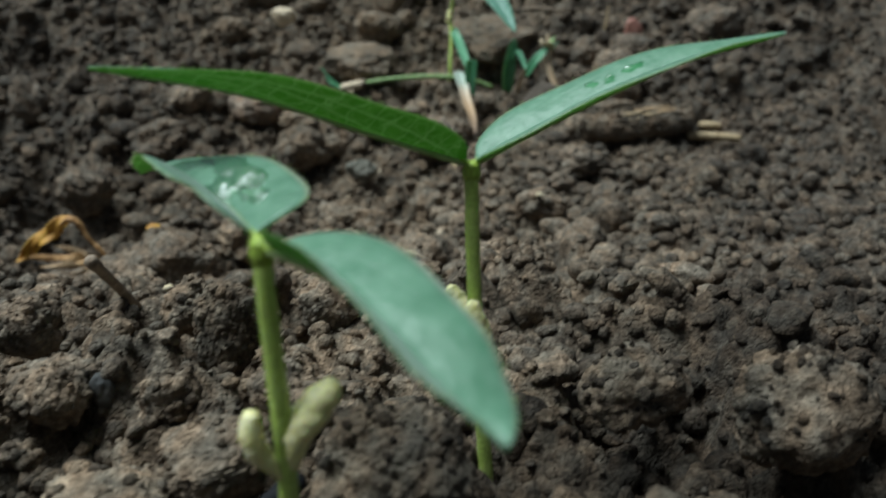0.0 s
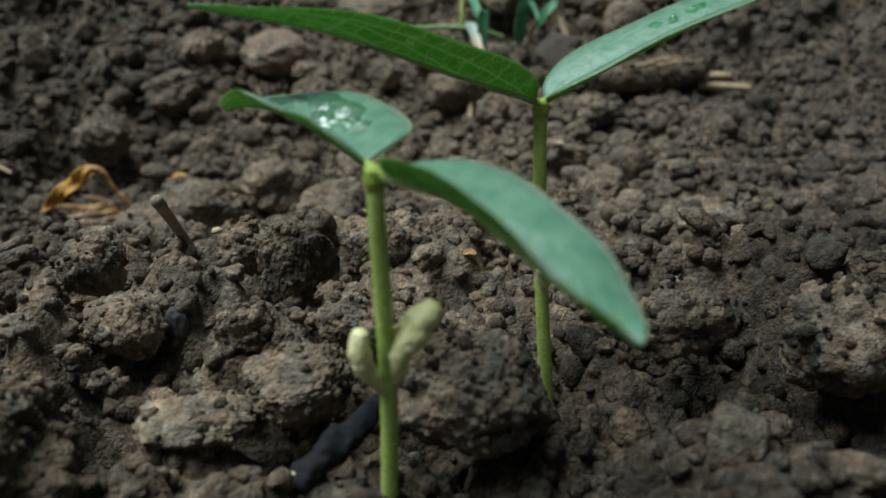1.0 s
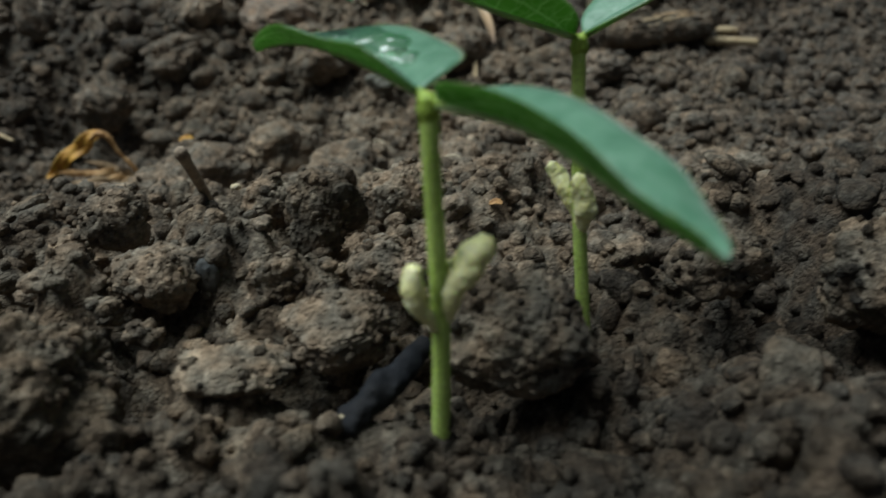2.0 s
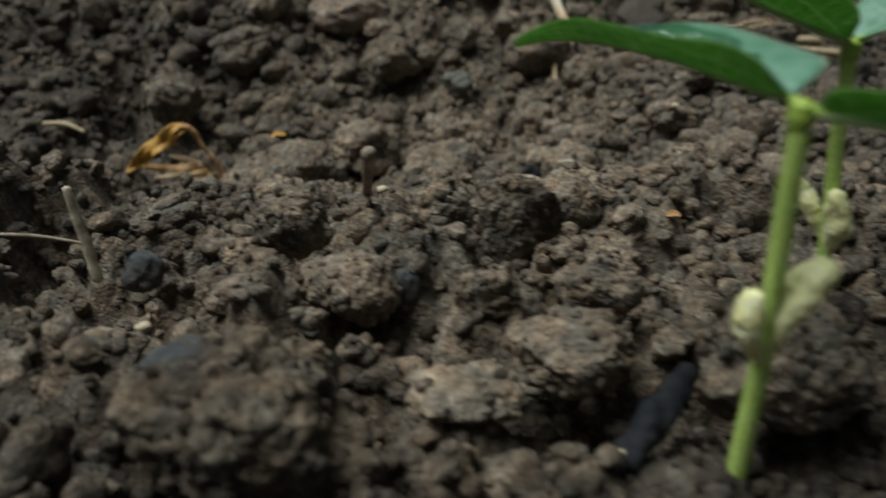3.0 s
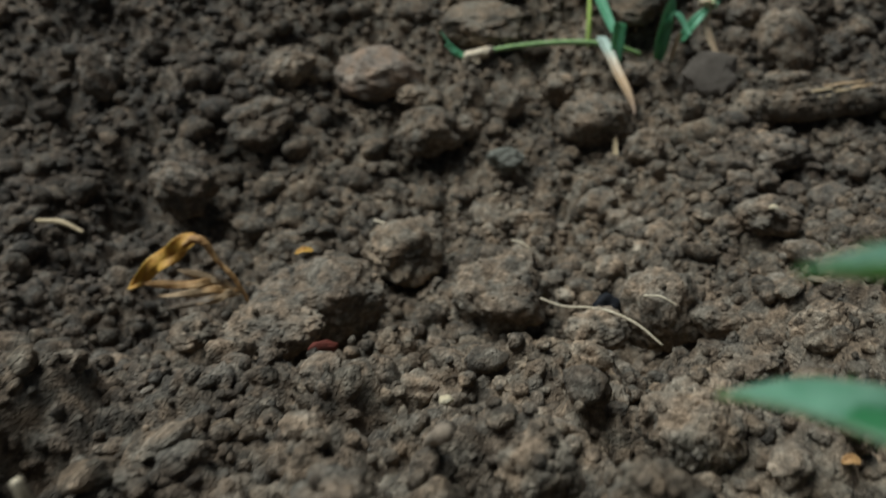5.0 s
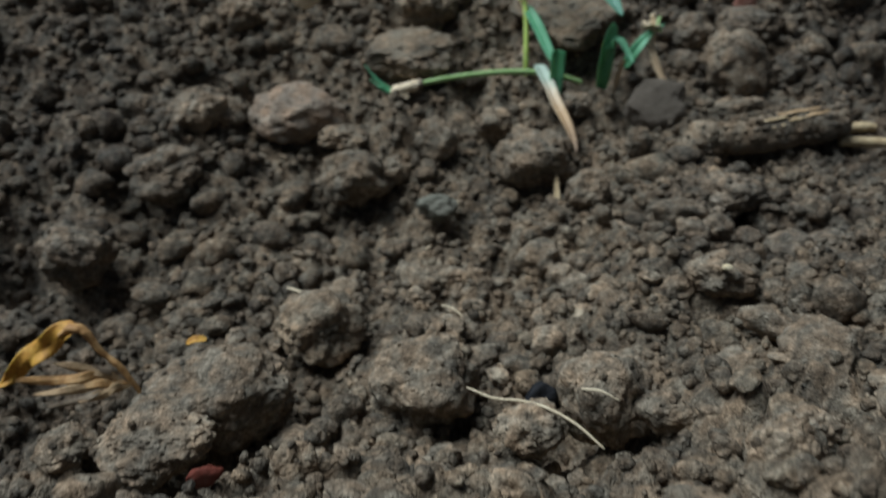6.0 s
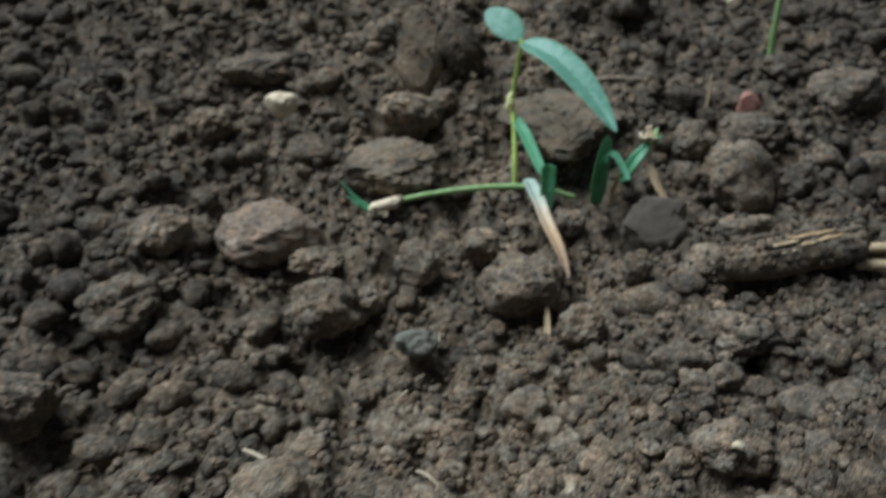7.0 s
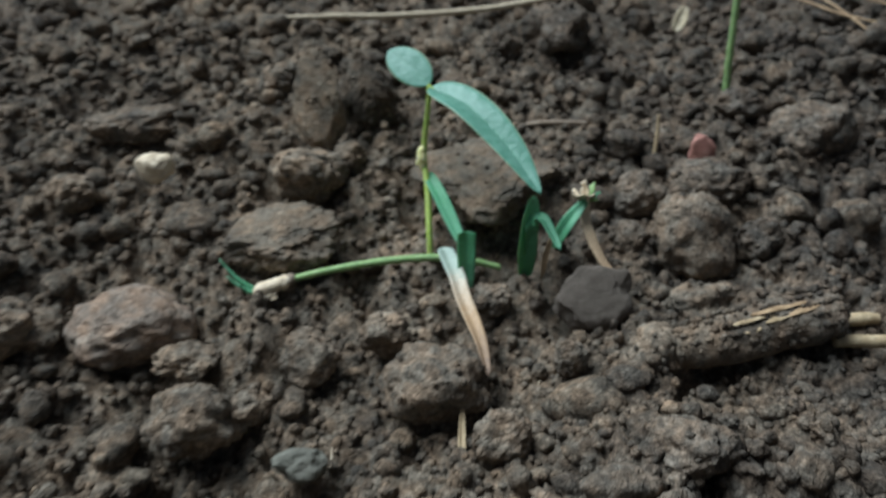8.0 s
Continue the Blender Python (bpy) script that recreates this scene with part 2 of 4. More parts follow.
M_WITHER = soft_material("withered_leaf", ((0.3, (0.26, 0.17, 0.09)), (0.55, (0.40, 0.28, 0.155)), (0.75, (0.52, 0.40, 0.24))), 210, 0.7)
M_TANNED = soft_material("tanned_leaf", ((0.3, (0.24, 0.115, 0.035)), (0.52, (0.45, 0.26, 0.10)), (0.75, (0.58, 0.40, 0.20))), 240, 0.65)
M_BLADE = soft_material("green_grass_blade", ((0.0, (0.075, 0.25, 0.11)), (0.5, (0.12, 0.36, 0.185)), (1.0, (0.18, 0.44, 0.26))), 1, 0.42, 0.1, along=True)
M_DYING = soft_material("half_withered_blade", ((0.0, (0.36, 0.45, 0.38)), (0.20, (0.42, 0.50, 0.42)), (0.36, (0.60, 0.52, 0.40)), (0.62, (0.47, 0.32, 0.18)), (0.95, (0.22, 0.15, 0.10))), 1, 0.55, along=True)
M_STRAP = soft_material("drying_strap", ((0.0, (0.74, 0.66, 0.48)), (0.4, (0.62, 0.46, 0.29)), (1.0, (0.46, 0.31, 0.18))), 1, 0.65, along=True)
M_ROOT = soft_material("pale_root_hair", ((0.3, (0.42, 0.34, 0.22)), (0.7, (0.60, 0.52, 0.38))), 300, 0.7)


def water_material():
    """A clear wet film: light goes straight through it, the sky glints on it."""
    m, nt, b = material("water")
    clear, gloss, both, edge = (nt.nodes.new(k) for k in ("ShaderNodeBsdfTransparent", "ShaderNodeBsdfGlossy", "ShaderNodeMixShader", "ShaderNodeFresnel"))
    clear.inputs["Color"].default_value = (0.60, 0.82, 0.64, 1)
    gloss.inputs["Roughness"].default_value = 0.20
    edge.inputs["IOR"].default_value = 1.2
    bump(nt, gloss, noise_node(nt, 900, 2, 0.5), 0.0003)
    link(nt, calc(nt, "MULTIPLY", edge.outputs[0], 0.42), both.inputs[0])
    link(nt, clear.outputs[0], both.inputs[1])
    link(nt, gloss.outputs[0], both.inputs[2])
    link(nt, both.outputs[0], nt.nodes["Material Output"].inputs["Surface"])
    return m


M_WATER = water_material()


# ---- shapes ----
def hash3(i, j, k, seed):
    n = (i.astype(np.int64) * 374761393 + j.astype(np.int64) * 668265263 + k.astype(np.int64) * 2147483647 + seed * 1442695041) & 0x7FFFFFFF
    n = ((n ^ (n >> 13)) * 1274126177) & 0x7FFFFFFF
    n = ((n ^ (n >> 15)) * 2246822519) & 0x7FFFFFFF
    return (n ^ (n >> 14)) / 2147483647.0


def smooth_noise(p, seed=0):
    """Value noise, -1 to 1, for an array of points."""
    f = np.floor(p)
    u = p - f
    u = u * u * (3 - 2 * u)
    i, j, k = f.T
    out = np.zeros(len(p))
    for a in (0, 1):
        for b in (0, 1):
            for c in (0, 1):
                w = (u[:, 0] if a else 1 - u[:, 0]) * (u[:, 1] if b else 1 - u[:, 1]) * (u[:, 2] if c else 1 - u[:, 2])
                out += w * hash3(i + a, j + b, k + c, seed)
    return out * 2 - 1


def lumps(p, seed=0):
    """Rounded bumps packed side by side: 1 on a bump's crown, towards 0 in the joints."""
    f = np.floor(p)
    best = np.full(len(p), 9.0)
    for a in (-1, 0, 1):
        for b in (-1, 0, 1):
            for c in (-1, 0, 1):
                i, j, k = (f + (a, b, c)).T
                q = np.stack([i + hash3(i, j, k, seed), j + hash3(i, j, k, seed + 7), k + hash3(i, j, k, seed + 13)], 1)
                best = np.minimum(best, ((q - p) ** 2).sum(1))
    return 1 - np.minimum(best, 1.0)


def mesh_of(name, verts, faces, mats, smooth=True, slots=None, uv=None):
    me = bpy.data.meshes.new(name)
    me.from_pydata([tuple(v) for v in verts], [], [tuple(int(i) for i in f) for f in faces])
    for m in mats if isinstance(mats, (list, tuple)) else [mats]:
        me.materials.append(m)
    if smooth:
        me.polygons.foreach_set("use_smooth", [True] * len(me.polygons))
    if slots is not None:
        me.polygons.foreach_set("material_index", slots)
    if uv is not None:
        layer = me.uv_layers.new(name="along")
        loops = np.zeros(len(me.loops), np.int32)
        me.loops.foreach_get("vertex_index", loops)
        layer.data.foreach_set("uv", np.asarray(uv, float)[loops].ravel())
    me.update()
    return me


def big_mesh(name, verts, tris, mat):
    """A mesh of very many triangles, from arrays."""
    me = bpy.data.meshes.new(name)
    me.vertices.add(len(verts))
    me.vertices.foreach_set("co", np.asarray(verts, np.float32).ravel())
    n = tris.shape[1]
    me.loops.add(tris.size)
    me.loops.foreach_set("vertex_index", tris.astype(np.int32).ravel())
    me.polygons.add(len(tris))
    me.polygons.foreach_set("loop_start", np.arange(0, tris.size, n, dtype=np.int32))
    me.polygons.foreach_set("use_smooth", np.ones(len(tris), bool))
    me.update(calc_edges=True)
    me.validate()
    me.materials.append(mat)
    return me


def thing(name, base, label, category, group="", kind=""):
    """An empty at a thing's base, to which its parts belong."""
    e = new(name)
    e.location = base
    e.empty_display_size = 0.005
    return tagged(e, label, category, group, kind)


def part(name, shape, mats, parent, label=""):
    """One mesh under a thing or a part. shape: (verts in the world, faces[, slots[, uv]])."""
    root = Vector(parent.location)
    if parent.parent:
        root = root + Vector(parent.parent.location)
    verts = np.asarray(shape[0], float) - np.array(root)
    ob = new(name, mesh_of(name, verts, shape[1], mats, True, shape[2] if len(shape) > 2 else None, shape[3] if len(shape) > 3 else None))
    ob.parent = parent
    if label:
        tagged(ob, label)
    return ob


def lone(name, base, shape, mats, label, category, group="", kind=""):
    """A thing that is one mesh."""
    verts = np.asarray(shape[0], float) - np.array(base)
    ob = new(name, mesh_of(name, verts, shape[1], mats, True, shape[2] if len(shape) > 2 else None, shape[3] if len(shape) > 3 else None))
    ob.location = base
    return tagged(ob, label, category, group, kind)


def spline(points, n):
    """A smooth line of n points through those given."""
    p = np.asarray(points, float)
    p = np.vstack([2 * p[0] - p[1], p, 2 * p[-1] - p[-2]])
    at = np.linspace(0, len(points) - 1 - 1e-9, n)
    i = at.astype(int)
    u = (at - i)[:, None]
    a, b, c, d = p[i], p[i + 1], p[i + 2], p[i + 3]
    return 0.5 * (2 * b + (c - a) * u + (2 * a - 5 * b + 4 * c - d) * u**2 + (3 * b - a - 3 * c + d) * u**3)


def frames_along(line):
    t = np.gradient(line, axis=0)
    t /= np.linalg.norm(t, axis=1)[:, None]
    side = np.cross(t[0], (0.3, 0.2, 1.0) if abs(t[0][2]) < 0.9 else (1.0, 0.1, 0.0))
    sides = []
    for d in t:
        side = side - d * (side @ d)
        side = side / np.linalg.norm(side)
        sides.append(side)
    sides = np.array(sides)
    return t, sides, np.cross(t, sides)


def tube(points, radii, n=24, sides=9, flat=1.0, rough=0.0, seed=0):
    """A round, tapered, closed tube along a smooth line. rough: unevenness as a share of the radius."""
    line = spline(points, n)
    r = np.interp(np.linspace(0, 1, n), np.linspace(0, 1, len(radii)), radii)
    t, a, b = frames_along(line)
    ang = np.linspace(0, 2 * np.pi, sides, endpoint=False)
    ring = line[:, None] + r[:, None, None] * (np.cos(ang)[None, :, None] * a[:, None] + flat * np.sin(ang)[None, :, None] * b[:, None])
    v = ring.reshape(-1, 3)
    if rough:
        mid = np.repeat(line, sides, 0)
        size = float(np.max(radii))
        v = mid + (v - mid) * (1 + rough * smooth_noise(v / size * 0.9, seed) + 0.5 * rough * smooth_noise(v / size * 2.6, seed + 3))[:, None]
    v = np.vstack([v, line[0] - t[0] * r[0] * 0.5, line[-1] + t[-1] * r[-1] * 0.5])
    f = [(i * sides + j, i * sides + (j + 1) % sides, (i + 1) * sides + (j + 1) % sides, (i + 1) * sides + j) for i in range(n - 1) for j in range(sides)]
    e = n * sides
    f += [((j + 1) % sides, j, e) for j in range(sides)]
    f += [((n - 1) * sides + j, (n - 1) * sides + (j + 1) % sides, e + 1) for j in range(sides)]
    uv = np.vstack([np.stack([np.repeat(np.linspace(0, 1, n), sides), np.tile(ang / 6.2832, n)], 1), (0, 0), (1, 0)])
    return v, f, None, uv


def joined(*shapes):
    verts, faces, uvs, base = [], [], [], 0
    for s in shapes:
        verts.append(s[0])
        faces += [tuple(i + base for i in f) for f in s[1]]
        uvs.append(s[3])
        base += len(s[0])
    return np.vstack(verts), faces, None, np.vstack(uvs)


class Leaf:
    """A leaf as a surface over (s along the midrib, v across, -1 to 1)."""

    def __init__(self, midrib, half, up, fold=(15, 15), lean=(0, 0), peak=0.34, curl=0.0, wave=0.0, seed=1, blunt=0.55, sharp=0.95, up_tip=None, late=1.0):
        self.halves = half if isinstance(half, tuple) else (half, half)
        self.half, self.fold, self.lean, self.curl, self.wave, self.seed = max(self.halves), fold, lean, curl, wave, seed
        self.n = 61
        self.line = spline(midrib, self.n)
        self.t = np.gradient(self.line, axis=0)
        self.t /= np.linalg.norm(self.t, axis=1)[:, None]
        u = np.linspace(0, 1, self.n)[:, None] ** late
        ups = (1 - u) * np.array(up, float) + u * np.array(up if up_tip is None else up_tip, float)
        self.side = np.cross(self.t, ups)
        self.side /= np.linalg.norm(self.side, axis=1)[:, None]
        self.up = np.cross(self.side, self.t)
        s = np.linspace(0, 1, self.n)
        w = s**blunt * (1 - s) ** sharp
        self.width = w / w.max()

    def at(self, s, v, off=0.0):
        s, v = np.broadcast_arrays(np.asarray(s, float), np.asarray(v, float))
        x = s * (self.n - 1)
        pick = lambda arr: np.stack([np.interp(x, np.arange(self.n), arr[:, k]) for k in range(3)], -1)
        line, side, up = pick(self.line), pick(self.side), pick(self.up)
        w = np.interp(x, np.arange(self.n), self.width) * np.where(v > 0, self.halves[1], self.halves[0])
        tilt = np.radians(np.where(v > 0, self.fold[1], self.fold[0]) + np.where(v > 0, self.lean[1], self.lean[0]) * s)
        a = np.abs(v)
        out = np.sign(v) * w * a * np.cos(tilt - self.curl * a)
        rise = w * a * np.sin(tilt - self.curl * a)
        rise = rise + self.wave * self.half * a * np.sin(s * 14 + self.seed + v * 1.3)
        tick = w * 0.012 * np.sin((s * 9 - a * 1.6) * 6.2832) * (1 - a) * a * 1.2
        return line + side * out[..., None] + up * (rise + tick + off)[..., None]

    def shape(self, thick=0.00035, ns=44, nv=16):
        s, v = np.meshgrid(np.linspace(0.004, 0.995, ns), np.linspace(-1, 1, nv + 1), indexing="ij")
        edge = np.sqrt(np.clip(1 - np.abs(v) ** 6, 0, 1)) * thick
        top, low = self.at(s, v, edge * 0.5), self.at(s, v, -edge * 0.5 - 1e-5)
        m = ns * (nv + 1)
        verts = np.vstack([top.reshape(-1, 3), low.reshape(-1, 3)])
        c = nv + 1
        f, slot = [], []
        for i in range(ns - 1):
            for j in range(nv):
                a, b, d, e = i * c + j, i * c + j + 1, (i + 1) * c + j + 1, (i + 1) * c + j
                f.append((a, e, d, b)[::-1])
                slot.append(0)
                f.append((m + a, m + e, m + d, m + b))
                slot.append(1)
        rim = [i * c for i in range(ns)] + [(ns - 1) * c + j for j in range(1, nv + 1)] + [i * c + nv for i in range(ns - 2, -1, -1)] + [j for j in range(nv - 1, 0, -1)]
        for a, b in zip(rim, rim[1:] + rim[:1]):
            f.append((a, b, m + b, m + a))
            slot.append(1)
        uv = np.stack([s.ravel(), v.ravel() * 0.5 + 0.5], 1)
        return verts, f, slot, np.vstack([uv, uv])

    def veins(self, r=0.0003):
        """Midrib that stands out from the underside."""
        s = np.linspace(0.0, 0.93, 30)
        out = [tube(self.at(s, 0 * s, -r * 0.6), (r * 1.7, r * 1.1, r * 0.45), 40, 6)]
        return joined(*out)


def add_leaf(parent, leaf, name="leaf", label="", mats=None, veins=True, thick=0.00035, r=0.0003):
    ob = part(name, leaf.shape(thick), mats or [M_LEAF, M_UNDER], parent, label)
    if veins:
        part("midrib", leaf.veins(r * 1.15), M_VEIN, ob, "pale raised midrib")
        part("down", leaf_hairs(leaf, 260, int(leaf.half * 1e6)), M_VEIN, ob, "fine pale hairs on the margin")
    return ob


def hairs(points, radii, count, seed, length=0.0007):
    """Fine down on a stem."""
    rng = np.random.default_rng(seed)
    line = spline(points, 60)
    t, a, b = frames_along(line)
    out = []
    for k in range(count):
        i = rng.integers(2, 58)
        r = np.interp(i / 59, np.linspace(0, 1, len(radii)), radii)
        g = rng.uniform(0, 6.283)
        d = np.cos(g) * a[i] + np.sin(g) * b[i]
        p = line[i] + d * r * 0.95
        q = p + d * length * rng.uniform(0.6, 1.2) + t[i] * length * rng.uniform(-0.5, 0.3)
        out.append(tube([p, (p + q) / 2, q], (0.00003, 0.00002, 0.000008), 3, 3))
    return joined(*out)


def leaf_hairs(leaf, count, seed, length=0.00065):
    """Fine down along a leaf's margin and midrib."""
    rng = np.random.default_rng(seed)
    out = []
    for k in range(count):
        s = rng.uniform(0.03, 0.98)
        v = rng.choice((-1.0, 1.0, -1.0, 1.0, 0.0)) * rng.uniform(0.96, 1.0)
        p = leaf.at(np.array([s]), np.array([v]))[0]
        inner = leaf.at(np.array([s]), np.array([v * 0.8]))[0]
        d = p - inner + rng.normal(size=3) * 0.0006
        d = d / (np.linalg.norm(d) + 1e-9) + np.array((0, 0, 0.25))
        q = p + d * length * rng.uniform(0.5, 1.1)
        out.append(tube([p, (p + q) / 2, q], (0.000045, 0.00003, 0.00001), 3, 3))
    return joined(*out)


ICO = {}


def ico(level):
    if level not in ICO:
        bm = bmesh.new()
        bmesh.ops.create_icosphere(bm, subdivisions=level, radius=1.0)
        v = np.array([x.co[:] for x in bm.verts])
        f = np.array([[x.index for x in p.verts] for p in bm.faces])
        bm.free()
        ICO[level] = (v / np.linalg.norm(v, axis=1)[:, None], f)
    return ICO[level]


def clod_shape(level, seed, knobby=1.0):
    """An irregular lump of crumbly soil, about 1 in radius."""
    d, f = ico(level)
    rng = np.random.default_rng(seed)
    shift = rng.uniform(-50, 50, 3)
    r = 1 + 0.30 * smooth_noise(d * 1.15 + shift, seed) + 0.17 * smooth_noise(d * 2.3 + shift, seed + 1)
    r += knobby * (0.17 * (lumps(d * 1.9 + shift, seed + 2) - 0.6))
    if level >= 4:
        r += knobby * (0.15 * (lumps(d * 4.3 + shift, seed + 3) - 0.6)) + 0.06 * smooth_noise(d * 5.5 + shift, seed + 5)
    if level >= 5:
        r += knobby * (0.10 * (lumps(d * 9.5 + shift, seed + 4) - 0.6)) + 0.035 * smooth_noise(d * 13 + shift, seed + 6)
    if level >= 6:
        r += knobby * 0.06 * (lumps(d * 19 + shift, seed + 7) - 0.6) + 0.014 * smooth_noise(d * 36 + shift, seed + 8)
    v = d * r[:, None]
    for _ in range(rng.integers(1, 4)):  # broken faces
        n = rng.normal(size=3)
        n /= np.linalg.norm(n)
        over = np.maximum(v @ n - rng.uniform(0.58, 0.85), 0)
        v = v - n * (over * 0.5)[:, None]
    return v, f


# ---- the bed: a shallow furrow between a mound and a bank ----
def soft_step(v, w):
    return w * np.logaddexp(0, v / w)


def bed(x, y):
    """Height of the soil, without its crumbs."""
    side = 0.28 + 0.72 / (1 + np.exp(np.clip((x - 0.014) / 0.012, -40, 40)))
    z = -0.033 / (1 + np.exp(np.clip(-(y - 0.225) / 0.013, -40, 40))) / (1 + np.exp(np.clip((y - 0.388) / 0.018, -40, 40))) * side
    z = z + 0.72 * (soft_step(y - 0.414, 0.018) - 0.6 * soft_step(y - 0.53, 0.02) - 0.4 * soft_step(y - 0.9, 0.1))
    z = z + 0.009 * np.exp(-((x + 0.066) ** 2 / 0.026**2 + (y - 0.137) ** 2 / 0.018**2))
    z = z - 0.005 * np.exp(-((x - 0.009) ** 2 + (y - 0.117) ** 2) / 0.010**2)
    z = z + 0.004 * np.exp(-((x + 0.018) ** 2 + (y - 0.082) ** 2) / 0.011**2)
    return z - 0.0015


# hollows between clods: x, y, radius, depth in millimetres
PITS = np.array([(-38, 99, 7, 7), (-152, 336, 27, 11), (-190, 330, 24, 9), (-120, 318, 14, 6), (-149, 296, 20, 12), (-80, 290, 10, 12), (-93, 264.5, 5, 7), (-16, 274, 8, 11), (-147, 391, 13, 9), (-190, 372, 16, 10), (33, 288, 9, 7), (-163, 346, 12, 7), (-20, 455, 9, 9), (-114, 456, 9, 7), (-226, 468, 14, 9), (-33, 131, 5, 6), (-18, 111, 5, 5), (-114, 124, 5, 5), (27, 446, 13, 12), (114, 442, 9, 8), (-52, 518, 8, 8), (146, 455, 10, 7), (57, 433, 6, 5), (-133, 447, 10, 7), (135, 410, 4, 6)]) * 0.001


def pits(x, y):
    z = 0 * x
    for a, b, r, d in PITS:
        z = z - d * np.exp(-((((x - a) ** 2 + (y - b) ** 2) / r**2) ** 1.6))
    return z


# clods that stand free in a hollow of their own: x, y, radius in millimetres
SET_IN = np.array([(-35.5, 110.6, 14), (-6.8, 103.3, 17), (-40.9, 144, 12), (-27.5, 130, 11), (60.8, 118.5, 16), (35.4, 132.8, 15), (-81, 93, 22), (-53, 159, 10), (-70, 130, 14), (-83, 147, 11), (-26, 171, 12), (-104, 283, 27), (-48, 279, 21), (-5, 260, 17), (-79, 316, 20), (-70, 397, 20), (0, 398, 21), (-114, 262, 20), (38, 302, 14), (94, 440, 20), (-93, 430, 22), (53, 418, 14)]) * 0.001
BARE = ((-0.019, 0.085), (0.007, 0.119), (-0.027, 0.094), (-0.008, 0.075), (-0.069, 0.162), (-0.121, 0.147), (-0.069, 0.150))


def heaped(x, y, cell, seed, low, high, share=1.0):
    """Round crumbs strewn in a loose grid of cells: the height of the topmost one above the soil, or less than nothing between them."""
    u, w = x / cell, y / cell
    fx, fy = np.floor(u), np.floor(w)
    top = np.full(len(x), -1.0)
    for a in (-1, 0, 1):
        for b in (-1, 0, 1):
            i, j = fx + a, fy + b
            k = 0 * i
            r = low + (high - low) * hash3(i, j, k, seed + 2)
            r = np.where(hash3(i, j, k, seed + 5) < share, r, 0.02)
            dx, dy = u - i - hash3(i, j, k, seed), w - j - hash3(i, j, k, seed + 1)
            g = hash3(i, j, k, seed + 3) * 3.1416
            e = 0.75 + 0.5 * hash3(i, j, k, seed + 4)
            px, py = (dx * np.cos(g) + dy * np.sin(g)) * e, (dy * np.cos(g) - dx * np.sin(g)) / e
            q = 1 - (px * px + py * py) / (r * r)
            top = np.maximum(top, np.where(q > 0, r * (np.sqrt(np.maximum(q, 0)) * 1.15 - 0.25), -1.0))
    return np.maximum(top, -0.3) * cell


def crumbly(x, y):
    p = np.stack([x, y, 0 * x], 1)
    wob = 0.0011 * smooth_noise(p * 420, 31) + 0.0016 * smooth_noise(p * 170, 33)
    wub = 0.0011 * smooth_noise(p * 420, 32) + 0.0016 * smooth_noise(p * 170, 34)
    x, y = x + wob, y + wub
    z = np.maximum(heaped(x, y, 0.0095, 51, 0.28, 0.52, 0.55), heaped(x, y, 0.0056, 61, 0.34, 0.62, 0.8))
    z = np.maximum(z, heaped(x, y, 0.0034, 71, 0.40, 0.68) * 0.9 - 0.0002)
    z = z * 1.3 + 0.0070 * smooth_noise(p * 36, 5) + 0.0026 * smooth_noise(p * 95, 6) + 0.0005 * smooth_noise(p * 600, 8)
    z = z - 0.020 * np.clip(smooth_noise(p * 62, 91) - 0.38, 0, 1) - 0.012 * np.clip(smooth_noise(p * 125, 92) - 0.42, 0, 1)
    for a, b, r in SET_IN:
        z = z - 0.0075 * np.exp(-((((x - a) ** 2 + (y - b) ** 2) / r**2) ** 2))
    heap = 0.0085 * smooth_noise(p * 58, 15) + 0.0042 * smooth_noise(p * 118, 16) - 0.011 * np.clip(smooth_noise(p * 84, 17) - 0.25, 0, 1)
    spared = 1 / (1 + np.exp(np.clip((y - 0.225) / 0.012, -40, 40)))
    for a, b in BARE:
        spared = spared * (1 - np.exp(-((x - a) ** 2 + (y - b) ** 2) / 0.016**2))
    return z - 0.0034 + pits(x, y) * 1.25 + heap * spared


def soil_at(x, y):
    x, y = np.atleast_1d(np.asarray(x, float)), np.atleast_1d(np.asarray(y, float))
    return bed(x, y) + crumbly(x, y)


def spread(lo, hi, step, far):
    """Fine steps from lo to hi, then ever wider ones out to far."""
    mid = np.arange(lo, hi, step)
    out = [hi]
    d = step
    while out[-1] < far:
        d *= 1.06
        out.append(out[-1] + d)
    low = [lo - step]
    d = step
    while low[-1] > -far:
        d *= 1.035
        low.append(low[-1] - d)
    return np.concatenate([low[::-1], mid, out])


gx, gy = spread(-0.24, 0.19, 0.00145, 40.0), spread(0.06, 0.60, 0.0015, 40.0)
X, Y = np.meshgrid(gx, gy)
shape2 = X.shape
flat_x, flat_y = X.ravel(), Y.ravel()
fade = np.clip(1.2 - np.hypot(np.maximum(np.abs(flat_x) - 0.4, 0), np.maximum(np.maximum(-0.2 - flat_y, flat_y - 0.9), 0)) / 0.8, 0, 1)
Z = bed(flat_x, flat_y) + crumbly(flat_x, flat_y) * fade
idx = np.arange(X.size).reshape(shape2)
quads = np.stack([idx[:-1, :-1], idx[:-1, 1:], idx[1:, 1:], idx[1:, :-1]], -1).reshape(-1, 4)
ground = new("ground", big_mesh("ground", np.stack([flat_x, flat_y, Z], 1), quads, M_GROUND))
tagged(ground, "dark brown crumbly garden soil, dug and uneven", "soil", kind="structure")


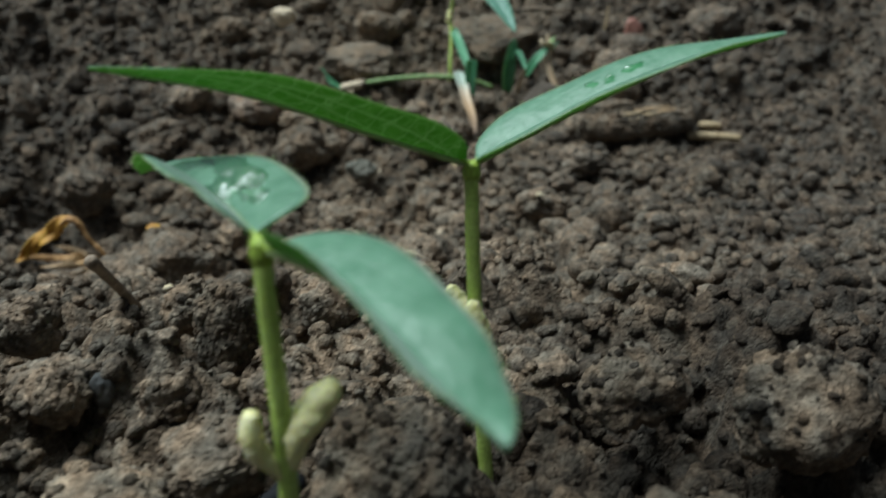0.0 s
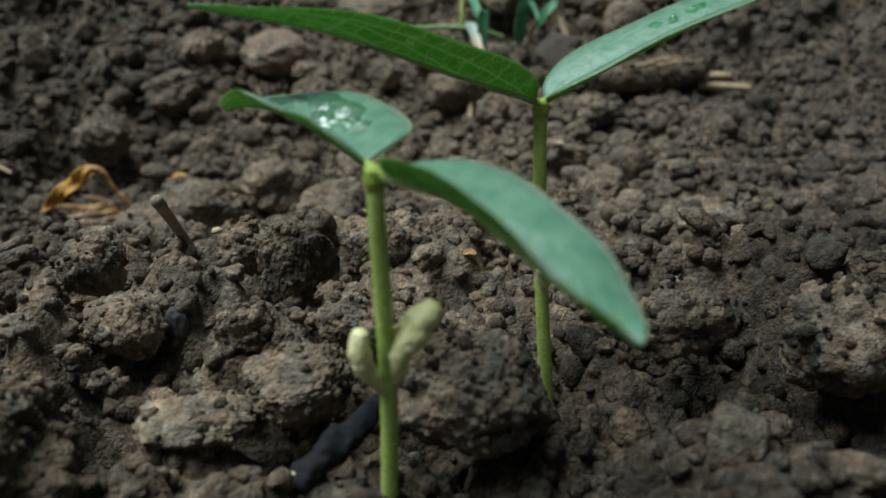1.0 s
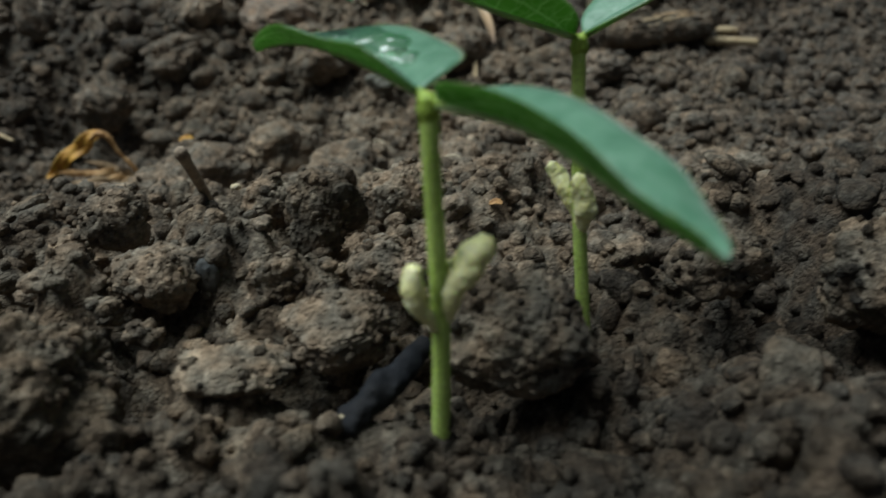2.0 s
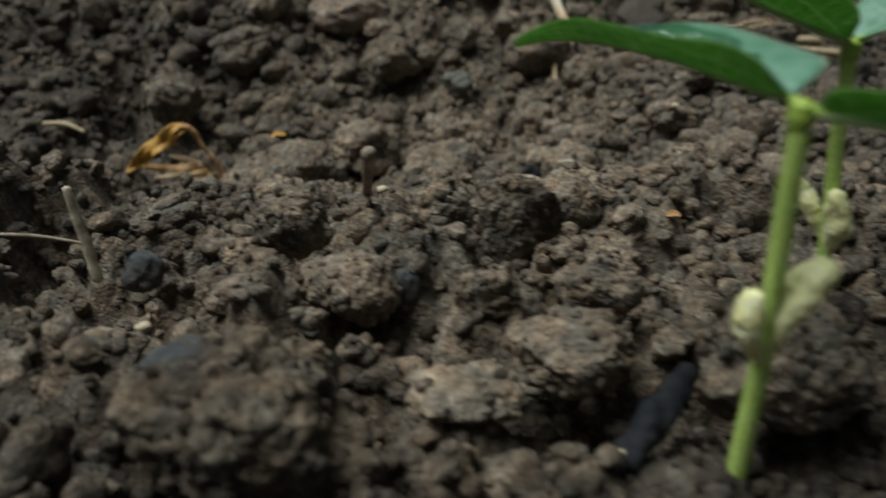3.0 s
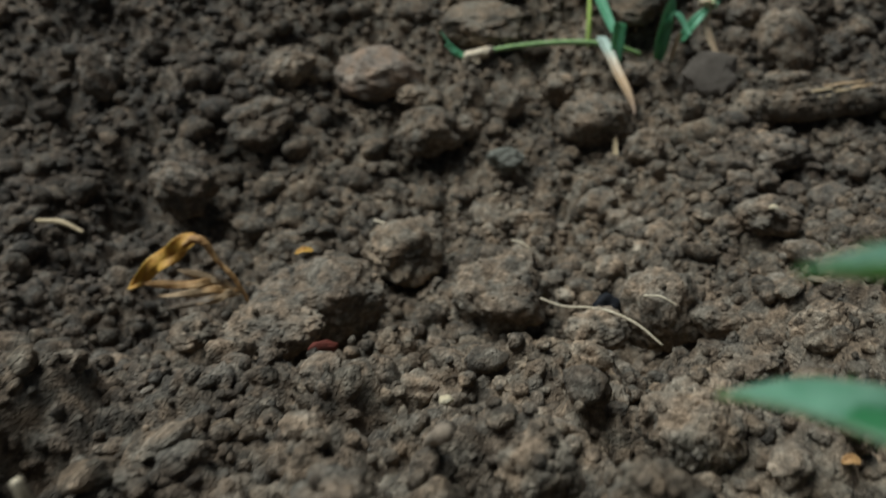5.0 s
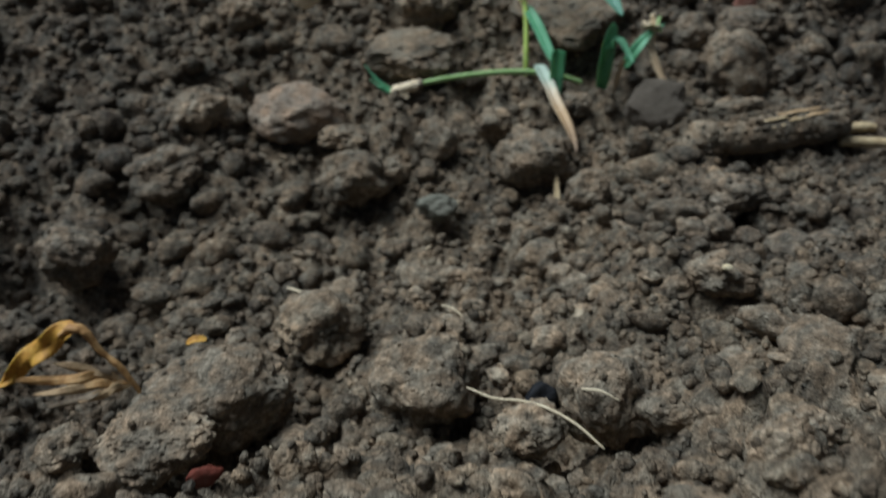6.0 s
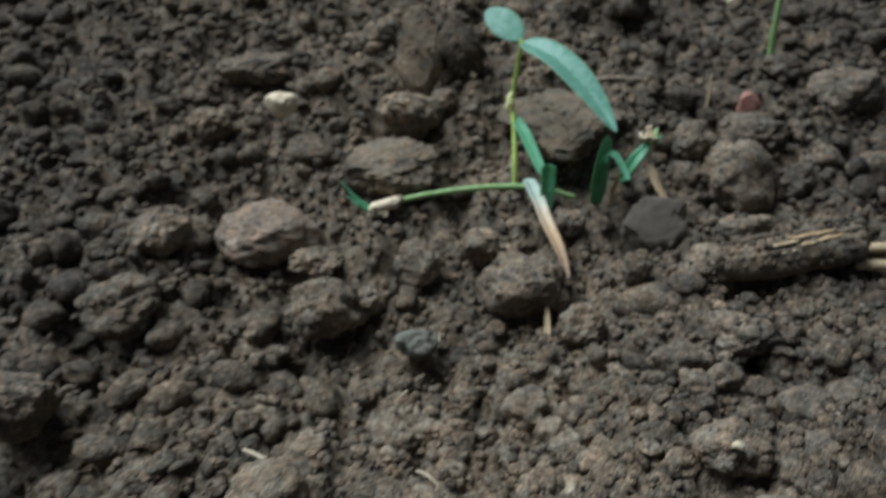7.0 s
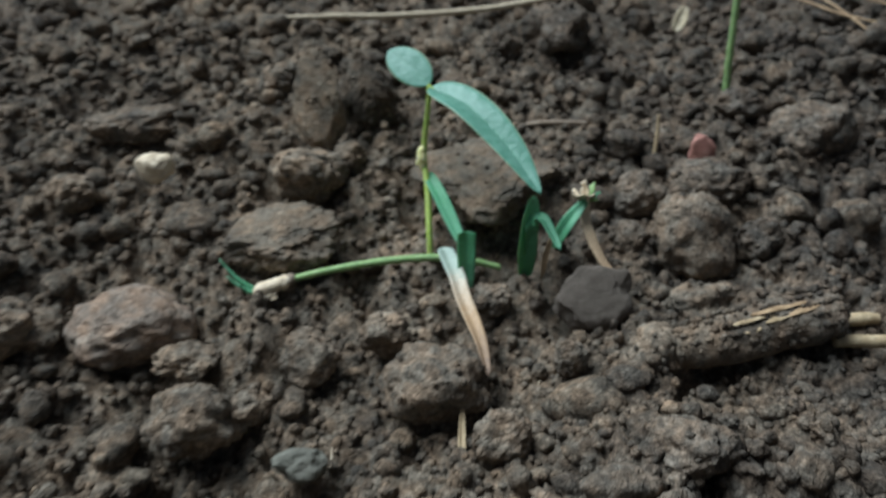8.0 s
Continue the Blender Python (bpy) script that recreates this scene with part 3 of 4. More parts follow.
# ---- crumbs of soil, too many to count ----
def crumbs(count, small, large, seed, power, near=0.05, far=0.72, lean=1.15):
    """Crumbs strewn between two depths of the bed; the smallest and farthest have the fewest faces."""
    rng = np.random.default_rng(seed)
    kinds = {level: [clod_shape(level, seed * 31 + k, 1.1) for k in range(14)] for level in (1, 2, 3)}
    y = near + (far - near) * rng.uniform(0, 1, count) ** lean
    x = (0.095 + 0.43 * y) * rng.uniform(-1, 1, count) - 0.022 - 0.06 * y
    r = small * (large / small) ** (rng.uniform(0, 1, count) ** power) * (0.8 + 0.6 * y)
    z = soil_at(x, y)
    verts, tris, base = [], [], 0
    for k in range(count):
        v, f = kinds[1 if r[k] / (y[k] + 0.05) < 0.0036 else 2 if r[k] < 0.0024 else 3][k % 14]
        q = Euler(rng.uniform(0, 6.283, 3)).to_matrix()
        s = r[k] * rng.uniform(0.7, 1.25, 3)
        verts.append((v * s) @ np.array(q).T + (x[k], y[k], z[k] + r[k] * rng.uniform(-0.25, 0.6)))
        tris.append(f + base)
        base += len(v)
    return np.vstack(verts), np.vstack(tris)


strewn_crumbs = [crumbs(13000, 0.0006, 0.0022, 11, 1.15), crumbs(1200, 0.0018, 0.0040, 12, 1.5), crumbs(11000, 0.0009, 0.0021, 13, 1.3, 0.27, 0.56, 1.0)]
starts = np.cumsum([0] + [len(v) for v, f in strewn_crumbs])
va, fa = np.vstack([v for v, f in strewn_crumbs]), np.vstack([f + o for (v, f), o in zip(strewn_crumbs, starts)])
soil_crumbs = new("soil_crumbs", big_mesh("soil_crumbs", va, fa, M_CRUMB))
tagged(soil_crumbs, "loose small brown crumbs of dry garden soil", "soil crumbs", kind="stuff")


# ---- clods ----
SKINS, STANDING = [], []


def clod(x, y, z, wide, high, level=5, name="soil_clod", label="rough brown clod of dry garden soil", mat=None, knobby=1.0, deep=0.9, turn=0.0, cleft=(), category="soil clod", group="clods of soil"):
    """One clod with its centre at x, y, z; width across, height, depth as a share of the width; cleft: normal and distance of one flat broken face."""
    seed = int(abs(x * 7919 + y * 104729) * 1000) % 100000
    v, f = clod_shape(level, seed, knobby)
    v = v / (v.max(0) - v.min(0))
    v = v - (v.max(0) + v.min(0)) / 2
    if cleft:
        n = np.array(cleft[:3]) / np.linalg.norm(cleft[:3])
        v = v - n * (np.maximum(v @ n - cleft[3], 0) * 0.8)[:, None]
    c, s = math.cos(turn), math.sin(turn)
    v = v * (wide * 1.06, wide * deep, high * 1.14)
    v = v @ np.array([[c, s, 0], [-s, c, 0], [0, 0, 1]])
    ob = new(name, big_mesh(name, v, f, mat or M_CLOD))
    ob.location = (x, y, z + (high * 0.07 if name == "soil_clod" else -high * 0.04))
    if name == "soil_clod":
        SKINS.append((v + np.array(ob.location), wide * high, ob))
        STANDING.append((x, y, wide * 0.48))
    return tagged(ob, label, category, group)




def mm(*pts):
    return [tuple(c * 0.001 for c in p) for p in pts]


def seed_leaf(points, radius, seed):
    """A plump, shrivelled seed leaf with a groove along it."""
    v, f, s, uv = tube(points, (radius * 0.5, radius * 0.85, radius * 1.05, radius * 1.1, radius * 1.0, radius * 0.72), 44, 22, 0.85, 0.26, seed)
    return v, f, s, uv


# ---- bean seedlings ----
def bean_seedling(label, stem_pts, radii, leaves, seed_leaves, seed):
    base = stem_pts[0]
    plant = thing("bean_seedling", base, label, "seedling", "bean seedlings in the bed")
    stem = part("stem", tube(stem_pts, radii, 40, 14, 1.0, 0.05, seed), M_STEM, plant, "pale green downy stem")
    part("down", hairs(stem_pts, radii, 160, seed), M_VEIN, stem, "fine pale hairs")
    top = np.array(stem_pts[-1])
    r = radii[-1]
    part("leaf_node", tube([top - (0, 0, 0.0028), top - (0, 0, 0.001), top + (0, 0, 0.0006)], (r * 1.0, r * 1.35, r * 1.15), 12, 12, 1.0, 0.12, seed + 1), M_NODE, plant, "swollen yellow-green node")
    for leaf, name, veins, lbl in leaves:
        q = leaf.at(np.array([0.0, 0.03]), np.array([0.0, 0.0]))
        part("leaf_stalk", tube([top - (0, 0, 0.0012), (top + q[0]) / 2, q[1]], (r * 0.9, r * 0.65, r * 0.4), 10, 10), M_NODE, plant)
        add_leaf(plant, leaf, name, lbl, mats=None if veins else [M_SKY_LEAF, M_UNDER], veins=veins)
    for pts, rad in seed_leaves:
        part("seed_leaf", seed_leaf(pts, rad, seed + len(pts)), M_SEEDLEAF, plant, "shrivelled pale yellow seed leaf")
    return plant


n_left = Leaf(mm((-20.8, 86.2, 46.2), (-25.0, 94.0, 46.8), (-30.5, 101.5, 47.8), (-36.5, 109.5, 48.0), (-41.5, 115.5, 47.2), (-45.8, 119.6, 45.4)), (0.0076, 0.0093), (0.05, -0.3, 1), (60, 30), lean=(-28, -12), curl=0.2, wave=0.03, blunt=0.24, sharp=0.75, up_tip=(0.1, 0.2, 0.9), late=2.0)
n_right = Leaf(mm((-19.0, 84.4, 45.4), (-11.0, 76.5, 45.1), (-5.5, 69.0, 43.2), (-0.5, 63.2, 40.4), (3.2, 59.5, 38.6), (5.6, 56.7, 37.6)), (0.0082, 0.0062), (0, 0, 1), (24, 64), lean=(0, -15), curl=0.2, wave=0.045, blunt=0.36, sharp=0.78)
bean_seedling(
    "young bean seedling with two green leaves and pale seed leaves",
    mm((-19.3, 85.0, -7), (-19.1, 85.2, 0), (-18.9, 85.2, 15.7), (-19.4, 85.2, 29.7), (-19.8, 85.2, 38.8), (-19.9, 85.3, 45.4)),
    (0.00135, 0.00125, 0.0012, 0.00115, 0.0011),
    [(n_left, "leaf", True, "green leaf with curled tip, wet on top"), (n_right, "leaf", True, "drooping blue-green leaf")],
    [(mm((-18.3, 85.4, 17.0), (-17.2, 85.8, 21.5), (-15.0, 86.0, 25.0), (-12.7, 86.2, 27.4)), 0.0021), (mm((-19.6, 84.6, 15.8), (-21.6, 83.6, 19.6), (-22.4, 83.1, 22.8), (-22.1, 83.2, 25.4)), 0.0015)],
    5,
)
f_left = Leaf(mm((4.0, 124.0, 46.0), (-10.0, 121.0, 51.0), (-28.0, 115.0, 58.0), (-46.8, 108.4, 62.3)), 0.0068, (0, 0, 1), (62, 40), lean=(-8, -5), curl=0.15, wave=0.03, blunt=0.42)
f_right = Leaf(mm((5.4, 124.5, 46.0), (20.0, 126.0, 53.5), (37.0, 127.5, 61.0), (53.2, 128.0, 65.4)), 0.0080, (0, 0, 1), (36, 30), lean=(-6, -8), curl=0.2, wave=0.03, blunt=0.45)
bean_seedling(
    "tall bean seedling with two spread pointed leaves",
    mm((7.8, 119.2, -10), (7.5, 119.5, -4.6), (6.4, 120.5, 8.6), (5.6, 121.5, 21.1), (5.1, 123.0, 31.8), (4.8, 124.2, 45.2)),
    (0.00125, 0.0012, 0.0012, 0.00115, 0.0011),
    [(f_left, "leaf", True, "folded green leaf, veined underside up"), (f_right, "leaf", True, "pale blue-green leaf with water drops")],
    [(mm((5.9, 122.6, 15.6), (3.8, 124.6, 20.4), (1.6, 126.6, 24.0)), 0.0017), (mm((6.3, 120.9, 13.6), (6.3, 119.6, 18.8), (4.9, 119.7, 24.0)), 0.0021)],
    9,
)
t_small = Leaf(mm((7.6, 453.2, 75.2), (1.8, 459.1, 81.1), (-4.7, 465.3, 86.0)), 0.0060, (-0.2, -0.75, 0.55), (6, 6), curl=0.1, blunt=0.6, sharp=0.6)
t_big = Leaf(mm((7.9, 452.4, 74.4), (18.3, 440.2, 69.4), (28.3, 427.4, 58.6), (36.3, 414.1, 45.4)), 0.0066, (-0.3, -0.55, 0.6), (2, 46), curl=0.15, wave=0.05, blunt=0.4, sharp=0.7)
bean_seedling(
    "small bean seedling with one long drooping leaf",
    mm((4.0, 445.0, 16.0), (4.3, 447.0, 26.5), (4.9, 452.5, 39.8), (4.7, 457.0, 51.1), (6.3, 455.1, 64.2), (7.7, 453.2, 74.2)),
    (0.0011, 0.0011, 0.0010, 0.0009, 0.00085),
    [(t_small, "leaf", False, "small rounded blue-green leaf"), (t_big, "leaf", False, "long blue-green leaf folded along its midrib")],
    [(mm((4.9, 457.7, 45.1), (3.7, 456.9, 49.1), (3.9, 456.4, 54.1)), 0.0018)],
    14,
)


def water_drop(leaf, s, v, rs, rv, high, seed):
    """A flat drop on a leaf's upper side."""
    n, m = 28, 6
    ang = np.linspace(0, 2 * np.pi, n, endpoint=False)
    wob = 1 + 0.28 * np.sin(ang * 2 + seed) + 0.16 * np.sin(ang * 5 + seed * 2)
    rings = [leaf.at(np.array([s]), np.array([v]), 0.0002 + high)]
    for k in range(1, m + 1):
        q = k / m
        rings.append(leaf.at(s + rs * q * wob * np.cos(ang), np.clip(v + rv * q * wob * np.sin(ang), -0.95, 0.95), 0.0002 + high * (1 - q**2) ** 0.5))
    verts = np.vstack(rings)
    faces = [(0, 1 + j, 1 + (j + 1) % n) for j in range(n)]
    for k in range(m - 1):
        faces += [(1 + k * n + j, 1 + (k + 1) * n + j, 1 + (k + 1) * n + (j + 1) % n, 1 + k * n + (j + 1) % n) for j in range(n)]
    lone("water_drop", tuple(verts[0]), (verts, faces), M_WATER, "clear flat drop of water lying on a leaf", "water drop", "drops on the leaves")


water_drop(n_left, 0.40, 0.52, 0.15, 0.30, 0.00022, 1)
water_drop(n_left, 0.60, 0.30, 0.09, 0.30, 0.00020, 3)
water_drop(n_left, 0.33, 0.08, 0.09, 0.20, 0.00024, 5)
water_drop(n_left, 0.22, 0.35, 0.05, 0.22, 0.00018, 8)
water_drop(f_right, 0.55, -0.40, 0.025, 0.14, 0.0003, 2)
water_drop(f_right, 0.48, -0.35, 0.018, 0.11, 0.0003, 4)
water_drop(f_right, 0.43, -0.42, 0.018, 0.10, 0.0003, 6)


# ---- weeds and withered leaves round the small seedling ----
def blade(name, pts, half, up, mat, label, category="grass blade", fold=(22, 22), blunt=0.25, sharp=0.35, group="", thick=0.0003):
    leaf = Leaf(pts, half, up, fold, blunt=blunt, sharp=sharp, wave=0.04)
    return lone(name, pts[0], leaf.shape(thick, 30, 8), [mat, mat], label, category, group)


blade("grass_blade", mm((5.3, 456.1, 45.2), (8.8, 447.9, 38.3), (14.5, 436.6, 24.4)), 0.0026, (0, -0.9, 0.4), M_BLADE, "dark green pointed blade beside the small seedling", group="weed blades", sharp=0.25)
blade("grass_blade", mm((15.3, 433.0, 30.5), (14.8, 432.5, 22.5), (14.3, 432.5, 10.5)), 0.0034, (0.1, -1, 0.1), M_BLADE, "short cut-off bright green blade", group="weed blades", blunt=0.05, sharp=0.15)
blade("withered_blade", mm((7.9, 439.5, 23.4), (10.6, 430.0, 17.3), (11.8, 419.5, 12.4), (14.9, 405.5, 4.6), (15.7, 393.6, -1.9)), 0.0033, (0.25, -0.7, 0.65), M_DYING, "half-withered blade, green fading to brown", blunt=0.1, sharp=0.4)
blade("grass_blade", mm((34.1, 434.0, 12.5), (34.8, 431.5, 26.5), (36.8, 429.4, 41.5)), 0.0036, (0.2, -1, 0.1), M_BLADE, "broad dark green blade below the drooping leaf", group="weed blades")
blade("grass_blade", mm((34.8, 433.0, 20.5), (36.3, 429.4, 32.0), (39.1, 426.4, 34.1), (42.5, 417.1, 26.7)), 0.0024, (0.2, -0.5, 0.9), M_BLADE, "small green blade bent over", group="weed blades")
blade("grass_blade", mm((44.3, 435.6, 21.5), (49.3, 435.6, 29.5), (56.7, 438.6, 36.4)), 0.0026, (-0.5, -0.8, 0.4), M_BLADE, "green blade leaning on a clod", group="weed blades")
blade("withered_blade", mm((43.3, 434.0, 25.5), (40.8, 432.5, 19.5), (39.3, 431.5, 11.5)), 0.0012, (0.3, -1, 0.1), M_WITHER, "thin brown dried blade")

dried = thing("dried_shoot", (0.0565, 0.437, 0.0385), "dried pale shoot with a few green tips", "dried shoot")
part("stalk", Leaf(mm((56.5, 439.6, 37.6), (55.9, 438.4, 31.0), (57.0, 434.0, 24.0), (59.6, 430.0, 17.5), (62.6, 428.0, 13.6), (66.6, 427.0, 11.6)), 0.0019, (-0.1, -0.9, 0.45), (-24, 20), wave=0.25, blunt=0.15, sharp=0.45, seed=4).shape(0.0006, 40, 8), [M_STRAP, M_STRAP], dried, "curled straw-coloured strap")
for k, (tip, half, mat) in enumerate((((50.4, 434.4, 40.0), 0.0042, M_CREAM), ((55.0, 434.0, 44.2), 0.0034, M_CREAM), ((59.4, 439.7, 41.8), 0.0016, M_STALK), ((61.4, 439.2, 38.2), 0.0014, M_BLADE), ((60.3, 438.0, 35.6), 0.0012, M_STALK))):
    part("shoot_tip", Leaf(mm((56.6, 439.5, 35.6), tuple((np.array((56.6, 439.5, 35.6)) + np.array(tip)) / 2 + (0, -0.6, 0.8)), tip), half, (-0.5, -0.5, 0.7), (18, 10), wave=0.15, blunt=0.4, seed=k).shape(0.0004, 16, 6), [mat] * 2, dried)

fallen = thing("fallen_shoot", (-0.0486, 0.4325, 0.0165), "fallen green stalk with a pale bulb end and roots", "fallen shoot")
part("stalk", tube(mm((-43.2, 435.6, 17.7), (-29.7, 436.6, 19.6), (-11.7, 437.1, 21.0), (5.3, 437.1, 20.8), (18.3, 436.1, 18.6), (26.3, 435.6, 16.1)), (0.0011, 0.0012, 0.0013, 0.0013, 0.0012, 0.001), 40, 10, 1, 0.08, 3), M_STALK, fallen, "pale green round stalk")
part("bulb", tube(mm((-54.0, 433.9, 14.6), (-52.6, 434.1, 15.1), (-48.0, 434.8, 16.6), (-43.6, 435.4, 17.6), (-42.6, 435.6, 17.9)), (0.0021, 0.0029, 0.0029, 0.0026, 0.0019), 34, 18, 0.9, 0.30, 4), M_CREAM, fallen, "cream-coloured papery bulb")
part("ring", tube(mm((-43.2, 435.5, 17.7), (-42.0, 435.6, 17.9), (-40.9, 435.7, 18.0)), (0.0018, 0.0022, 0.0014), 12, 14, 1.0, 0.3, 9), M_TWIG, fallen, "brown withered ring")
for tip, bow in (((-64.6, 437.6, 26.0), 0.2), ((-62.7, 436.1, 20.5), 0.5), ((-60.0, 436.6, 17.0), 0.8), ((-58.5, 433.0, 18.6), 0.4)):
    foot, end = np.array((-52.8, 434.0, 15.2)), np.array(tip)
    part("green_tip", tube(mm(foot, foot + (end - foot) * 0.55 + (0, 0, -2.0 + 1.4 * bow), end), (0.0008, 0.0007, 0.0002), 16, 7), M_BLADE, fallen, "thin green tip")
for tip in ((-55.6, 432.0, 11.6), (-52.0, 431.6, 11.2), (-47.4, 431.8, 12.6)):
    part("papery_shred", Leaf(mm((-49.0, 433.2, 15.4), ((tip[0] - 49.0) / 2, 432.2, 13.8), tip), 0.0013, (0, -0.9, 0.4), (12, 10), wave=0.3, blunt=0.3, sharp=0.4, seed=tip[0]).shape(0.0004, 14, 6), [M_CREAM] * 2, fallen, "torn cream skin")

# ---- stones, chips and bits ----
clod(0.0530, 0.4178, 0.0118, 0.0240, 0.0200, 5, "stone", "flat dark grey stone half sunk in the soil", M_DARK, 0.12, 0.55, cleft=(-0.1, -0.75, 0.65, 0.16), category="stone", group="")
clod(-0.0935, 0.4304, 0.0085, 0.0380, 0.0230, 5, "stone", "pinkish brown stone dusted with soil", M_PINK, 0.65, 0.7, 0.25, category="stone", group="")
clod(-0.0390, 0.3800, -0.0160, 0.0150, 0.0100, 5, "stone", "small squarish grey stone", M_GREY, 0.12, 0.8, category="stone", group="")
clod(0.0467, 0.5383, 0.0784, 0.0146, 0.0165, 5, label="small upright clod on the bank")
clod(-0.1084, 0.1390, 0.0014, 0.0072, 0.0070, 5, "stone", "small dark blue-grey stone", M_BLUE, 0.5, 0.8, category="stone", group="")
clod(-0.0607, 0.1288, 0.0034, 0.0045, 0.0060, 4, "stone", "tiny dark blue-grey pebble", M_BLUE, 0.4, 0.8, category="stone", group="")
clod(-0.0890, 0.0975, 0.0080, 0.0125, 0.0066, 5, "stone", "blue-grey stone on top of a dark clod", M_BLUE, 0.4, 0.8, category="stone", group="")
clod(-0.0200, 0.2640, -0.0240, 0.0085, 0.0100, 4, "stone", "small near-black stone in a hollow", M_CHAR, 0.3, 0.8, category="stone", group="")
clod(-0.0900, 0.4755, 0.0502, 0.0132, 0.0096, 4, "pellet", "oblong cream-coloured pellet on the bank", M_CREAM, 0.15, 0.75, 0.15, category="pellet", group="")
clod(0.1068, 0.4665, 0.0432, 0.0100, 0.0126, 4, "brick_chip", "rounded flat brick-red chip standing in the soil", M_RED, 0.06, 0.3, category="brick chip", group="")
clod(-0.0970, 0.2400, -0.0215, 0.0075, 0.0046, 4, "brick_chip", "small dark red chip on a clod", M_DULLRED, 0.3, 0.4, 0.4, category="brick chip", group="")
clod(-0.0669, 0.1842, 0.0010, 0.0026, 0.0015, 3, "pale_chip", "tiny white chip lying on the soil", M_PALE, 0.2, category="chip", group="")
clod(-0.1028, 0.1195, 0.0006, 0.0025, 0.0016, 3, "pale_chip", "tiny white chip lying on the soil", M_PALE, 0.2, category="chip", group="")
clod(-0.0324, 0.0884, 0.0000, 0.0018, 0.0010, 3, "pale_chip", "tiny white chip lying on the soil", M_PALE, 0.2, category="chip", group="")
clod(0.0370, 0.2960, -0.0055, 0.0030, 0.0014, 3, "pale_chip", "tiny white chip lying on the soil", M_PALE, 0.2, category="chip", group="")
clod(-0.1330, 0.5935, 0.0869, 0.0060, 0.0040, 3, "pale_chip", "tiny white chip lying on the soil", M_PALE, 0.2, category="chip", group="")
clod(-0.0130, 0.5000, 0.0600, 0.0220, 0.0330, 6, mat=M_DIM, label="tall dark clod leaning on a flat slab of soil")
clod(-0.0312, 0.4880, 0.0630, 0.0185, 0.0390, 5, label="smooth upright slab of packed soil", mat=M_SLAB, knobby=0.35, deep=0.7, turn=-0.3, cleft=(-0.1, -0.8, 0.55, 0.12))
lone("charcoal_piece", (-0.027, 0.094, 0.001), tube(mm((-20.5, 101.0, 4.0), (-26.0, 95.0, 1.6), (-30.0, 90.5, 0.0), (-32.5, 87.5, -1.6)), (0.0016, 0.0024, 0.0026, 0.0018), 60, 20, 0.85, 0.3, 8), M_CHAR, "long black piece of charcoal between two clods", "charcoal")
blade("leaf_scrap", mm((7.5, 389.4, -6.9), (6.7, 385.4, -9.8), (5.5, 377.7, -15.2), (5.9, 375.1, -17.2)), 0.0013, (0.2, -0.9, 0.5), M_STRAW, "cream-coloured scrap of dry leaf", "leaf scrap", blunt=0.8, sharp=0.4)

# ---- the yellowed leaf in the furrow ----
dead = thing("dead_leaf", (-0.148, 0.301, -0.034), "shrivelled yellow-orange leaf with a brown stalk", "dead leaf")
part("blade", Leaf(mm((-144.0, 301.5, -17.2), (-148.5, 300.6, -18.8), (-153.0, 301.4, -23.0), (-158.6, 300.2, -26.0), (-163.5, 301.0, -31.2), (-168.6, 300.8, -34.2)), (0.0029, 0.0036), (0.4, -0.8, 0.5), (34, -12), lean=(-40, 30), wave=0.42, blunt=0.28, sharp=0.5, seed=2).shape(0.0005, 60, 12), [M_YELLOW, M_YELLOW], dead, "yellow-orange crumpled leaf blade")
part("stalk", tube(mm((-148.5, 300.6, -19.0), (-144.6, 300.8, -16.8), (-141.6, 300.9, -18.6), (-138.6, 300.6, -24.4), (-134.6, 300.5, -29.4), (-131.4, 300.2, -35.0), (-129.8, 300.0, -39.0)), (0.0015, 0.0026, 0.0024, 0.0017, 0.0016, 0.0013, 0.0010), 44, 12, 0.5, 0.32, 6), M_TANNED, dead, "orange-brown dried leaf stalk")
for k, (tip, bow, half, mat) in enumerate((((-163.0, 299.0, -32.0), (-147.0, 297.5, -31.5), 0.0016, M_TANNED), ((-152.6, 300.5, -27.5), (-142.0, 299.5, -30.0), 0.0014, M_WITHER), ((-158.0, 296.0, -35.0), (-146.0, 296.0, -34.0), 0.0013, M_WITHER), ((-148.0, 297.0, -33.0), (-140.0, 297.5, -33.5), 0.0015, M_TANNED), ((-154.0, 294.5, -38.5), (-143.0, 295.5, -36.5), 0.0012, M_TWIG), ((-145.5, 295.0, -37.5), (-138.5, 296.5, -36.0), 0.0014, M_WITHER), ((-140.5, 298.0, -27.5), (-136.5, 299.0, -31.0), 0.0010, M_TWIG))):
    mid = (np.array((-131.5, 299.6, -35.5)) + np.array(bow)) / 2 + (0, 0.6 * (-1) ** k, 1.2 - 0.5 * k % 2)
    part("lobe", Leaf(mm((-131.5, 299.6, -36.0), tuple(mid), bow, tip), half, (0.1, -0.7, 0.7), (-38, 30), lean=(20, -40), wave=0.5, blunt=0.6, sharp=0.5, seed=k * 1.7).shape(0.0006, 36, 8), [mat, mat], dead, "withered tan lobe")


# ---- twigs, straws, root hairs ----
def stalk(name, pts, radii, mat, label, category, rough=0.12, n=30, sides=8, group=""):
    return lone(name, pts[0], tube(pts, radii, n, sides, 1.0, rough, int(abs(pts[0][0]) * 9999)), mat, label, category, group)


